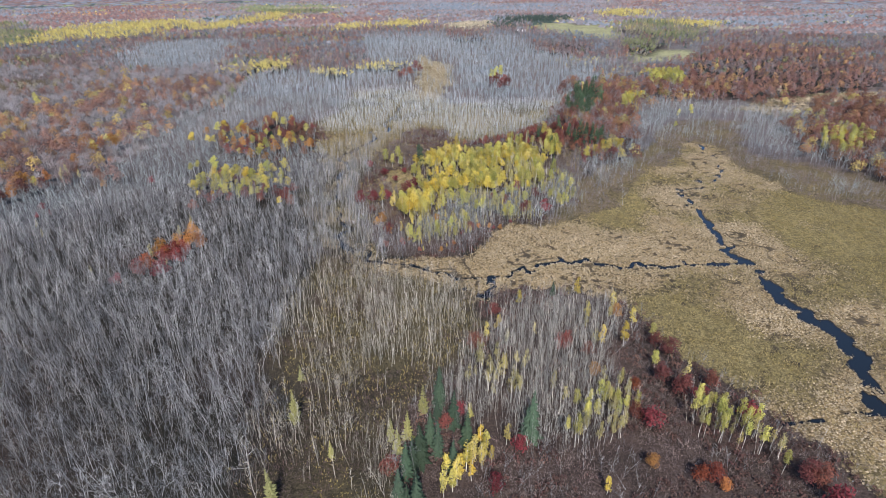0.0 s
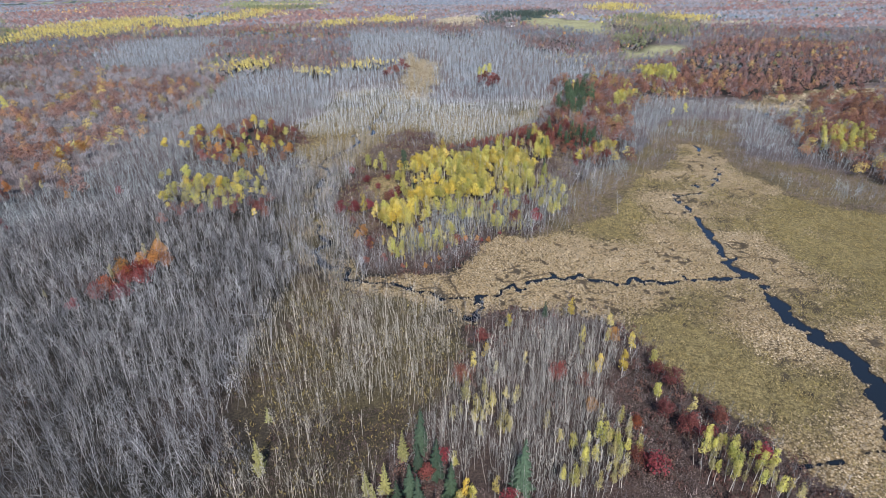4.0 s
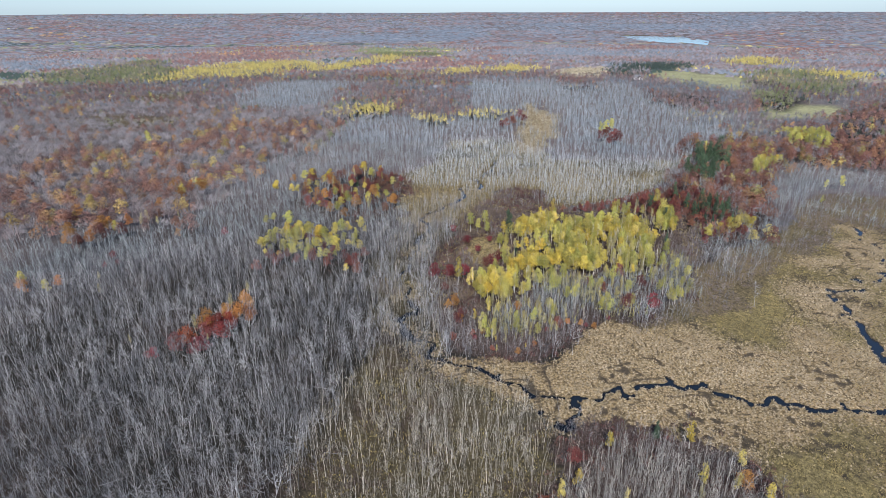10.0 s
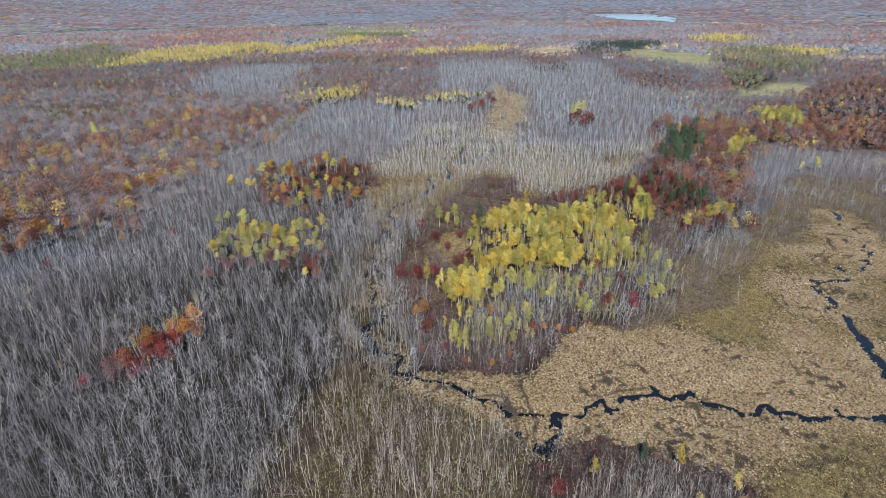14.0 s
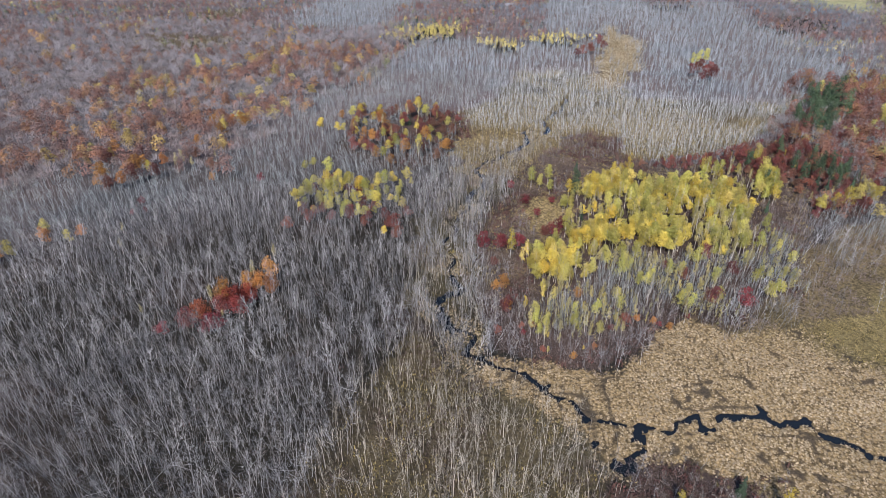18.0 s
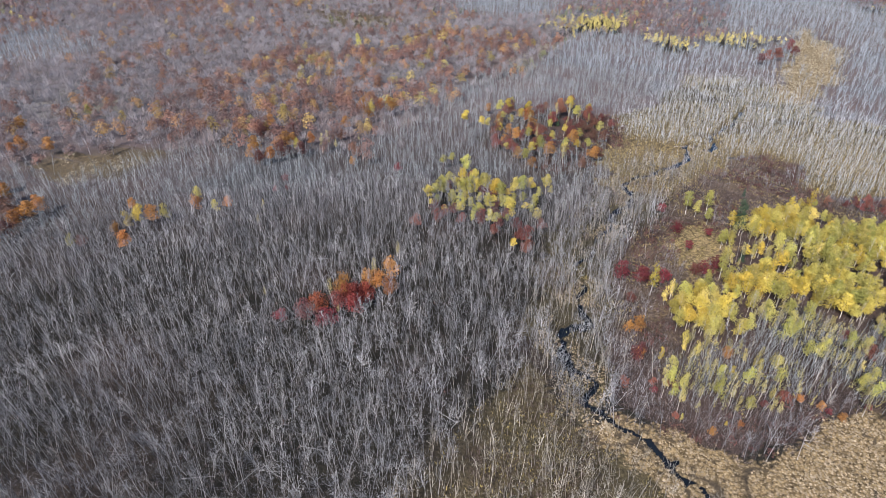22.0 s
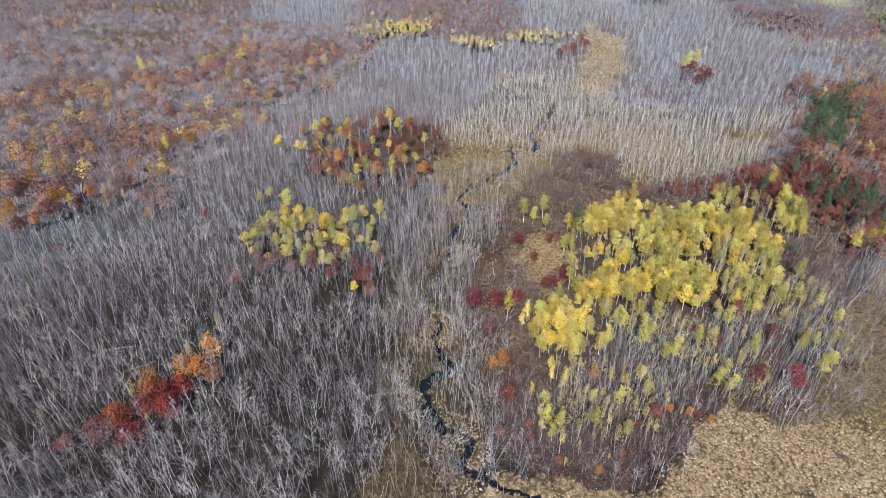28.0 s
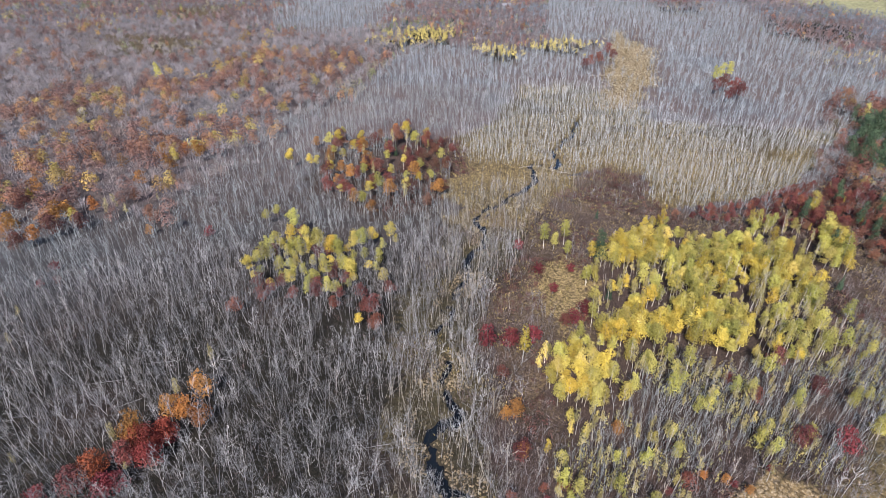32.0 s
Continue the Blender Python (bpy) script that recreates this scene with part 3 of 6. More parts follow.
def along(pts, f):
    f = f * (len(pts) - 1)
    k = min(int(f), len(pts) - 2)
    return pts[k].lerp(pts[k + 1], f - k)


def bare_branches(sh, r, pts, height, n, twigs, spread=0.55, first=0.3, width=0.06, reach=0.24, thin=False):
    for k in range(n):
        f = first + (0.97 - first) * ((k + r.random()) / n) ** 0.8
        a = along(pts, f)
        ang = r.uniform(0, math.tau)
        length = height * reach * (1.15 - f) * r.uniform(0.8, 1.6)
        d = Vector((math.cos(ang) * spread, math.sin(ang) * spread, r.uniform(0.5, 1.1))).normalized()
        b = a + d * length
        if thin:
            sh.blade(a, b, width * 2.2 * (1.25 - f), r.uniform(0, 3))
        else:
            sh.limb(a, b, width * (1.25 - f), 0.0)
        for _ in range(twigs):
            g = r.uniform(0.35, 1.0)
            c = a.lerp(b, g)
            e = (d + Vector((r.uniform(-0.9, 0.9), r.uniform(-0.9, 0.9), r.uniform(-0.2, 0.6)))).normalized()
            sh.blade(c, c + e * length * r.uniform(0.3, 0.65), width, r.uniform(0, 3))


def bare_tree_parts(r, height, n=11, twigs=3, radius=0.11, spread=0.55, first=0.3, lean=0.1, thin=False, reach=0.24, width=0.06):
    t, pts = stem(r, height, radius, lean, 2)
    b = Shape()
    bare_branches(b, r, pts, height, n, twigs, spread, first, width, reach, thin)
    return t, b


def joined(*shapes):
    s = Shape()
    for o in shapes:
        s.add(o.v, o.f)
    return s.arrays()


def leafy_crown(r, blobs, n, size, inner=0.45, low=-0.7):
    """Leaf clumps on the shells of several uneven lobes."""
    sh = Shape()
    weights = [b[3] * b[4] * b[5] for b in blobs]
    for _ in range(n):
        cx, cy, cz, rx, ry, rz = r.choices(blobs, weights)[0]
        d = direction(r, low)
        k = r.uniform(inner, 1.1)
        nrm = (d + direction(r) * 0.6).normalized()
        sh.leaf((cx + d.x * rx * k, cy + d.y * ry * k, cz + d.z * rz * k), size * r.uniform(0.6, 1.35), nrm, r)
    return sh


def lobes(r, base, top, wide, count, egg=0.5):
    out = []
    for k in range(count):
        f = (k + 0.5) / count
        z = base + (top - base) * f
        w = wide * (1 - abs(f - 0.4) * egg * 1.4)
        a, o = r.uniform(0, math.tau), wide * r.uniform(0.1, 0.5) * (1 - f * 0.6)
        h = (top - base) / count * r.uniform(0.75, 1.1)
        out.append((math.cos(a) * o, math.sin(a) * o, z, w * r.uniform(0.55, 0.85), w * r.uniform(0.55, 0.85), h))
    return out


def conifer(r, height, wide, tiers, per, droop=0.25):
    """Whorls of separate drooping boughs, uneven in length, with gaps between them."""
    sh = Shape()
    up = Vector((0, 0, 1))
    for k in range(tiers):
        f = (k + 0.4) / tiers
        count = max(4, int(per * (1 - 0.5 * f)))
        for j in range(count):
            z = height * (0.08 + 0.9 * f) + r.uniform(-0.25, 0.25)
            l2 = (wide * (1 - f) ** 0.8 + 0.18) * r.uniform(0.55, 1.2)
            a = j * math.tau / count + r.uniform(-0.35, 0.35) + k
            d, s = Vector((math.cos(a), math.sin(a), 0)), Vector((-math.sin(a), math.cos(a), 0))
            w, dip = l2 * 0.2 + 0.08, l2 * droop * r.uniform(0.6, 1.6)
            c, m, tip = up * (z + 0.2), d * l2 * 0.55 + up * (z - dip * 0.35), d * l2 + up * (z - dip)
            e = up * w * 0.7
            sh.add([c, m + s * w - e, m + up * 0.06, m - s * w - e, tip], [(0, 1, 2), (0, 2, 3), (1, 4, 2), (2, 4, 3)])
    sh.limb((0, 0, height * 0.88), (0, 0, height), 0.1, 0.0)
    return sh


# ---------------------------------------------------------------- ground and water
def stops(*runs):
    out = []
    for a, b, step in runs:
        out += list(np.arange(a, b, step))
    return out


def growing(start, end, step, rate):
    out, p = [], start
    while p < end:
        out.append(p)
        step *= rate
        p += step
    return out + [end]


FAR = 4860.0
gx = sorted({-round(v, 2) for v in growing(130, FAR, 5, 1.1)} | set(stops((-130, -45, 4), (-45, 156, 0.8), (156, 222, 1.6))) | {round(v, 2) for v in growing(222, FAR, 5, 1.1)})
gy = sorted({-round(v, 2) for v in growing(60, 900, 12, 1.3)} | set(stops((-60, 20, 5), (20, 122, 1.3), (122, 200, 0.8), (200, 250, 1.2), (250, 380, 1.9), (380, 480, 4))) | {round(v, 2) for v in growing(480, FAR, 8, 1.08)})
GX, GY = np.meshgrid(np.array(gx), np.array(gy))
px_, py_ = GX.ravel(), GY.ravel()
rr = np.hypot(px_, py_)
keep = np.minimum(1, FAR / np.maximum(rr, 1))
px_, py_ = px_ * keep, py_ * keep
near = (px_ > -60) & (px_ < 420) & (py_ > -70) & (py_ < 470)
edge = np.full(len(px_), 999.0)
edge[near] = from_stream(px_[near], py_[near])
pz_ = relief(px_, py_) + 0.12 * (lattice(px_, py_, 9, 21) - 0.5)
cut = np.clip((0.5 - edge) / 1.0, 0, 1)
isles = ((lattice(px_, py_, 4.2, 91) > 0.60) & (edge > -2.2) & (px_ > 110) & (py_ < 132)) | ((lattice(px_, py_, 2.7, 91) > 0.55) & (px_ < 42) & (px_ > 18) & (py_ > 118) & (py_ < 137))
cut = np.where(isles, 0.15 * cut, cut)
pz_ = pz_ - 0.85 * cut * cut * (3 - 2 * cut)
zz = zone(px_, py_, 1.0)
cols, rows_ = len(gx), len(gy)
idx = np.arange(cols * rows_).reshape(rows_, cols)
quads = np.stack([idx[:-1, :-1], idx[:-1, 1:], idx[1:, 1:], idx[1:, :-1]], -1).reshape(-1, 4)
gme = mesh_of("ground", np.stack([px_, py_, pz_], 1), quads, GROUND, smooth=True)
cover, other = np.zeros((len(px_), 4), np.float32), np.zeros((len(px_), 4), np.float32)
marshy = (zz == Z["marsh"])
wet = np.clip((34 - edge) / 24 + (lattice(px_, py_, 18, 31) - 0.5) * 1.8 + 1.3 * np.clip((112 - px_) / 30, 0, 1) * (py_ > 125), 0, 1)
cover[:, 0] = np.where(marshy, np.maximum(wet, 0.25), 0) + np.where(zz == Z["clearing"], 0.9, 0)
cover[:, 1] = np.where(marshy, 1 - wet, 0) + np.isin(zz, (Z["dead_top"], Z["dead_low"], Z["bank"])) * np.where(zz == Z["dead_top"], 0.1 + 0.2 * lattice(px_, py_, 22, 33), np.where(zz == Z["dead_low"], (np.where(py_ < 85, 0.08, 0.2) + 0.25 * lattice(px_, py_, 15, 33)) * np.clip((px_ + 56 + 14 * (lattice(px_, py_, 8, 17) - 0.5)) / 26, 0, 1), 0.05 + 0.35 * lattice(px_, py_, 22, 33)))
cover[:, 0] += ((zz == Z["dead_top"]) | ((zz == Z["bank"]) & (py_ > 300))) * (0.35 + 0.4 * lattice(px_, py_, 25, 40)) * np.clip((470 - py_) / 90, 0.25, 1)
afar = np.isin(zz, (Z["woods"], Z["mix"], Z["grey"], Z["pale_far"])) * np.clip((np.hypot(px_, py_) - 400) / 200, 0, 1)
cover[:, 0] += 0.28 * afar + 0.15 * (np.hypot(px_, py_) > 1500)
cover[:, 1] += 0.15 * afar
cover[:, 2] += 0.35 * (np.hypot(px_, py_) > 1500)
cover[:, 2] = np.isin(zz, (Z["hill"], Z["mound"], Z["mound_red"], Z["stems"], Z["grove"], Z["hill_stems"], Z["ridge"], Z["mixed_clump"], Z["skirt"], Z["isle"])) * (0.5 + 0.5 * lattice(px_, py_, 8, 34))
cover[:, 2] += (zz == Z["dead_low"]) * 0.2 * lattice(px_, py_, 12, 46)
cover[:, 2] += np.isin(zz, (Z["woods"], Z["mix"])) * np.clip(lattice(px_, py_, 30, 35) * 1.5 - 0.8, 0, 1)
mounds = np.isin(zz, (Z["mound_red"], Z["mound"]))
cover[:, 0] += mounds * 0.75 * lattice(px_, py_, 13, 44)
cover[:, 2] *= np.where(mounds, 0.4 + 0.6 * lattice(px_, py_, 9, 45), 1)
brushy = zz == Z["brush"]
cover[:, 0] += brushy * (0.2 + 0.5 * lattice(px_, py_, 16, 36)) + (zz == Z["straw"]) * 0.95 + (zz == Z["brown"]) * 0.3 + (zz == Z["tan_far"]) * 0.9
cover[:, 1] += brushy * 0.4 + (zz == Z["straw"]) * 0.3 + (zz == Z["brown"]) * 0.3
cover[:, 2] += brushy * 0.25 * lattice(px_, py_, 12, 37) + (zz == Z["brown"]) * 0.3
other[:, 0] = zz == Z["field"]
gaps = np.clip((lattice(px_, py_, 2.3, 38) * 0.45 + lattice(px_, py_, 1.2, 37) * 0.25 + lattice(px_, py_, 11, 39) * 0.42 - np.where(edge < 15, 0.71, 0.79)) * 14, 0, 1) * marshy * (edge < 40)
other[:, 1] = np.maximum(np.clip((0.3 - edge) / 0.5, 0, 1), gaps * 0.9)
cracks = np.clip(1.4 - np.abs(lattice(px_, py_, 8, 95) - 0.5) / 0.035, 0, 1) * marshy * (edge < 22) * (lattice(px_, py_, 19, 96) > 0.45)
other[:, 1] = np.where(isles, 0.2, np.maximum(other[:, 1], cracks * 0.85))
# The painted haze colour takes over from the floor with distance.
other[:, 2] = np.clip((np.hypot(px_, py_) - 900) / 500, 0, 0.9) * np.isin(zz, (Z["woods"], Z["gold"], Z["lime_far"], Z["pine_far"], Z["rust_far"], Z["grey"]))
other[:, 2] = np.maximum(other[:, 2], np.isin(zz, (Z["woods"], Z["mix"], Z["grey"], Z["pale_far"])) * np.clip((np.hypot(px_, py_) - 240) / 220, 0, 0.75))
for nm, arr in (("cover", cover), ("other", other)):
    arr[:, 3] = 1
    gme.attributes.new(nm, "FLOAT_COLOR", "POINT").data.foreach_set("color", arr.clip(0, 1).ravel())
ground = tagged(new("ground", gme), "autumn wetland ground with reeds, leaf litter and mud", "ground", kind="structure")


low = np.zeros((rows_ - 1, cols - 1), bool)
E2 = edge.reshape(rows_, cols)
low = np.minimum.reduce([E2[:-1, :-1], E2[:-1, 1:], E2[1:, 1:], E2[1:, :-1]]) < 0.6
wq = quads.reshape(rows_ - 1, cols - 1, 4)[low]
used, back = np.unique(wq, return_inverse=True)
wv = np.stack([px_[used], py_[used], np.full(len(used), -0.34)], 1)
tagged(new("water", mesh_of("water", wv, back.reshape(-1, 4), WATER)), "dark still stream winding through reeds", "stream", kind="structure")
lv = [(x, y, 0.5) for x, y in LAKE]
tagged(new("water", mesh_of("lake", lv, [tuple(range(len(lv)))], WATER)), "distant pale lake among the woods", "lake", kind="structure")

# ---------------------------------------------------------------- planting tools


def grid(x0, x1, y0, y1, step, jitter=1.3):
    n, m = int((x1 - x0) / step), int((y1 - y0) / step)
    X, Y = np.meshgrid(np.arange(n), np.arange(m))
    X = X.ravel() + (rng.random(n * m) - 0.5) * jitter + 0.5
    Y = Y.ravel() + (rng.random(n * m) - 0.5) * jitter + 0.5
    return x0 + X * step, y0 + Y * step


def in_reach(x, y, margin=0.0):
    """The part of the land that can be overlooked from the line of flight."""
    a = np.degrees(np.arctan2(-x, y + 80 + margin))
    return (a > -52) & (a < 66) & (y > 8 - margin)


def scatter(name, label, category, material, templates, x, y, scale, tone, sink=0.0, lean=0.0):
    """ONE object made of many plants: templates set at random at the places given."""
    n = len(x)
    if n == 0:
        return None
    pick = rng.integers(0, len(templates), n)
    z = relief(x, y) - sink
    yaw = rng.random(n) * math.tau
    V, F, T, base = [], [], [], 0
    for k, (tv, tf) in enumerate(templates):
        sel = np.nonzero(pick == k)[0]
        if len(sel) == 0:
            continue
        c, s = np.cos(yaw[sel])[:, None], np.sin(yaw[sel])[:, None]
        sc = scale[sel][:, None]
        px, py, pz = tv[None, :, 0] * sc, tv[None, :, 1] * sc, tv[None, :, 2] * sc
        lx, ly = lean * rng.normal(0, 1, (len(sel), 1)), lean * rng.normal(0, 1, (len(sel), 1))
        P = np.stack([px * c - py * s + x[sel][:, None] + pz * lx, px * s + py * c + y[sel][:, None] + pz * ly, pz + z[sel][:, None]], -1).reshape(-1, 3)
        V.append(P)
        F.append((tf[None] + (np.arange(len(sel)) * len(tv))[:, None, None]).reshape(-1, 3) + base)
        T.append(np.repeat(tone[sel], len(tv)))
        base += len(P)
    return tagged(new(name, mesh_of(name, np.concatenate(V), np.concatenate(F), material, np.concatenate(T))), label, category, kind="stuff")


def spots(poly, step, r):
    """Jittered places within an outline."""
    xs, ys = [p[0] for p in poly], [p[1] for p in poly]
    x, y = grid(min(xs), max(xs), min(ys), max(ys), step)
    wx, wy = x + 5 * (lattice(x, y, 12, 41) - 0.5), y + 5 * (lattice(x, y, 12, 42) - 0.5)
    k = inside(poly, wx, wy)
    return list(zip(x[k], y[k]))


class Kind:
    """A kind of tree: some built models, each with a trunk and a crown, set out as things of their own."""

    def __init__(self, name, label, category, group, models, room=1.8):
        self.name, self.label, self.category, self.group, self.models, self.first = name, label, category, group, models, {}
        self.room = room

    def put(self, x, y, scale, r, tall=1.0):
        k = r.randrange(len(self.models))
        m = pose(x, y, float(relief(x, y)), r.uniform(-2, 2), r.uniform(-2, 2), r.uniform(0, 360)) @ Matrix.Diagonal((scale, scale, scale * tall, 1))
        if self.room:
            take(x, y, self.room * scale)
        if k in self.first:
            ob = self.first[k]
            return copy_thing(ob, m @ Matrix.Diagonal((*(1 / s for s in ob.scale), 1)))
        ob = tagged(new(self.name), self.label, self.category, self.group)
        for part_name, me in self.models[k]:
            child = new(part_name, me)
            child.parent = ob
        ob.matrix_basis = m
        self.first[k] = ob
        return ob


TAKEN = np.zeros((640, 900), bool)     # square metres under the trees that stand out, from (-450, 0)


def take(x, y, radius):
    i, j = np.meshgrid(np.arange(max(0, int(y - radius)), min(640, int(y + radius) + 1)), np.arange(max(0, int(x + 450 - radius)), min(900, int(x + 450 + radius) + 1)))
    k = np.hypot(j - 450 - x, i - y) < radius
    TAKEN[i[k], j[k]] = True


def free(x, y):
    i, j = y.astype(int), (x + 450).astype(int)
    ok = (i >= 0) & (i < 640) & (j >= 0) & (j < 900)
    return ~(TAKEN[i.clip(0, 639), j.clip(0, 899)] & ok)


R = random.Random(3)


def aspen_model(r, leaves, height=10.5, wide=2.2, n=640, size=0.34, base=0.38, bark=BARK):
    t, pts = stem(r, height * 0.93, 0.13, 0.05, 3, sides=4)
    bare_branches(t, r, pts, height, 7, 0, 0.6, base, 0.05)
    return [("trunk", t.mesh("aspen_trunk", bark)), ("crown", leafy_crown(r, lobes(r, height * base, height * 0.97, wide, 6), n, size).mesh("aspen_crown", leaves))]


def broad_model(r, leaves, height=10.5, wide=4.6, n=1000, size=0.42, bark=DARKBARK):
    t, pts = stem(r, height * 0.8, 0.18, 0.05, 3, sides=4)
    bare_branches(t, r, pts, height, 7, 0, 0.9, 0.25, 0.08, 0.3)
    return [("trunk", t.mesh("broadleaf_trunk", bark)), ("crown", leafy_crown(r, lobes(r, height * 0.3, height * 0.92, wide, 9, 0.7), n, size, 0.55).mesh("broadleaf_crown", leaves))]


def spruce_model(r, leaves, height, wide, tiers, per, droop=0.25):
    t, _ = stem(r, height * 0.9, 0.14, 0.01, 2, sides=5)
    return [("trunk", t.mesh("conifer_trunk", DARKBARK)), ("crown", conifer(r, height, wide, tiers, per, droop).mesh("conifer_crown", leaves))]


def bare_model(r, height, wood=TWIG_ONE, n=13, twigs=3, first=0.3, spread=0.6, radius=0.09):
    t, b = bare_tree_parts(r, height, n, twigs, radius, spread, first)
    return [("trunk", t.mesh("bare_trunk", wood)), ("bare_crown", b.mesh("bare_crown", wood))]


ASPEN = Kind("aspen_tree", "tall aspen with golden yellow leaves on a pale trunk", "tree", "yellow aspens", [aspen_model(R, GOLD, R.uniform(8.5, 11), R.uniform(2.6, 3.3), 800, base=R.uniform(0.26, 0.42)) for _ in range(7)])
ASPEN_LIME = Kind("lime_aspen", "aspen with thinning yellow-green leaves on a pale trunk", "tree", "lime aspens", [aspen_model(R, LIME, R.uniform(8.5, 11), R.uniform(2.5, 3.2), 700, base=R.uniform(0.24, 0.4)) for _ in range(6)])
ASPEN_THIN = Kind("birch_tree", "slender birch with sparse pale yellow leaves", "tree", "thin birches", [aspen_model(R, PALE, R.uniform(10, 13), R.uniform(1.4, 1.9), 250, 0.3, R.uniform(0.35, 0.5)) for _ in range(6)])
POPLAR = Kind("poplar_tree", "slim poplar with a few bright yellow leaves", "tree", "slim poplars", [aspen_model(R, GOLD, R.uniform(7, 9.5), 1.5, 340, 0.32, 0.28) for _ in range(4)])
MAPLE = Kind("maple_tree", "round maple with dark red autumn leaves", "tree", "red maples", [broad_model(R, RED) for _ in range(4)])
SCARLET = Kind("maple_tree", "small maple with crimson leaves", "tree", "red maples", [broad_model(R, CRIMSON, 6, 3.0, 520, 0.36) for _ in range(3)])
OAK = Kind("oak_tree", "oak with rust-brown autumn leaves", "tree", "rust oaks", [broad_model(R, RUST, 10.5, 4.7, 1000, 0.44) for _ in range(4)])
OAK_ORANGE = Kind("oak_tree", "oak with bright orange autumn leaves", "tree", "orange oaks", [broad_model(R, ORANGE, 11, 4.4, 1000, 0.42) for _ in range(4)])
FLAMES = Kind("maple_tree", "maple with flame red autumn leaves", "tree", "flame maples", [broad_model(R, FLAME, 10, 4.8, 1100, 0.4) for _ in range(4)], 4.2)
TALL = Kind("tall_aspen", "tall pale-stemmed aspen with lime yellow leaves high up", "tree", "tall aspens", [aspen_model(R, R.choice((LIME, LIME, PALE)), R.uniform(13, 16), R.uniform(1.7, 2.3), 480, 0.34, R.uniform(0.46, 0.58)) for _ in range(6)])
ROUND = Kind("poplar_tree", "broad-crowned poplar with yellow-green leaves", "tree", "broad poplars", [aspen_model(R, R.choice((LIME, GOLD)), R.uniform(10, 12), R.uniform(2.8, 3.4), 720, 0.36, 0.5) for _ in range(6)])
SPRUCE = Kind("spruce_tree", "dark blue-green spruce with layered drooping boughs", "tree", "spruces", [spruce_model(R, NEEDLE, R.uniform(12.5, 14.5), 2.55, 17, 15, 0.3) for _ in range(4)])
LARCHES = Kind("larch_tree", "narrow larch with yellow-green needles", "tree", "larches", [spruce_model(R, LARCH, 12, 2.2, 13, 9, 0.05) for _ in range(2)])
PINES = Kind("pine_tree", "tall dark green pine with clumped tufts of needles", "tree", "pines", [aspen_model(R, PINE, R.uniform(12, 14.5), R.uniform(2.6, 3.2), 900, 0.4, 0.2, DARKBARK) for _ in range(4)])
BARE = Kind("bare_tree", "leafless grey tree with fine upright branches", "tree", "bare trees", [bare_model(R, R.uniform(12, 16), n=15, spread=0.5, radius=0.08) for _ in range(8)], 0)
PALE_BARE = Kind("bare_aspen", "leafless white-stemmed aspen with few branches", "tree", "bare aspens", [bare_model(R, R.uniform(12, 15), SNAG_ONE, 12, 2, 0.5, 0.4, 0.055) for _ in range(6)], 0)
SNAG = Kind("dead_tree", "bleached dead trunk with broken branch stubs", "tree", "dead trees", [bare_model(R, R.uniform(8, 13), SNAG_ONE, 9, 1, 0.4, 0.55, 0.075) for _ in range(8)], 0)

# ---------------------------------------------------------------- templates for what nobody could count
BARE_T = [joined(*bare_tree_parts(R, R.uniform(9, 14), 15, 4, 0.06, R.uniform(0.55, 1.15), R.uniform(0.3, 0.5), 0.2, True, R.uniform(0.24, 0.36), 0.052)) for _ in range(16)]
BARE_T2 = [joined(*bare_tree_parts(R, R.uniform(9, 13.5), 12, 3, 0.06, R.uniform(0.55, 1.15), R.uniform(0.3, 0.5), 0.2, True, R.uniform(0.24, 0.36), 0.065)) for _ in range(12)]
BARE_MID = [joined(*bare_tree_parts(R, R.uniform(8.5, 12), 10, 1, 0.06, R.uniform(0.6, 1.1), 0.35, 0.18, True, 0.34, 0.09)) for _ in range(12)]
STEM_T = [joined(*bare_tree_parts(R, R.uniform(10, 13.5), 11, 1, 0.038, 0.45, 0.35, 0.08, True, 0.24)) for _ in range(8)]
TWIGGY_T = [joined(*bare_tree_parts(R, R.uniform(5.5, 8.5), 10, 1, 0.036, R.uniform(0.35, 0.6), 0.25, 0.12, True, 0.28, 0.045)) for _ in range(10)]
DEAD_T = [joined(*bare_tree_parts(R, R.uniform(6, 9.5), 8, 1, 0.045, 0.7, 0.35, 0.14, True, 0.26, 0.06)) for _ in range(8)]
SNAG_T = [joined(*bare_tree_parts(R, R.uniform(5, 10), 6, 1, 0.09, 0.7, 0.4, 0.12, True)) for _ in range(8)]


def far_bare(r, height):
    sh = Shape()
    sh.limb((0, 0, -0.2), (r.uniform(-0.5, 0.5), r.uniform(-0.5, 0.5), height), 0.10, 0.0)
    for _ in range(9):
        a, f, w = r.uniform(0, math.tau), r.uniform(0.3, 0.75), r.uniform(1.2, 2.6)
        sh.blade((0, 0, height * f), (math.cos(a) * w, math.sin(a) * w, height * min(1, f + r.uniform(0.15, 0.4))), 0.2, r.uniform(0, 3))
    return sh.arrays()


def far_crown(r, height, wide, n, size):
    return leafy_crown(r, lobes(r, height * 0.25, height * 0.95, wide, 5, 0.6), n, size, 0.8, -0.15).arrays()


FAR_BARE = [far_bare(R, R.uniform(7.5, 11)) for _ in range(6)]
MID_CROWN = [far_crown(R, R.uniform(9, 12.5), R.uniform(3.9, 5.4), 240, 0.66) for _ in range(10)]
FAR_LEAF = [far_crown(R, R.uniform(8, 11), R.uniform(3.0, 4.4), 48, 1.15) for _ in range(8)]
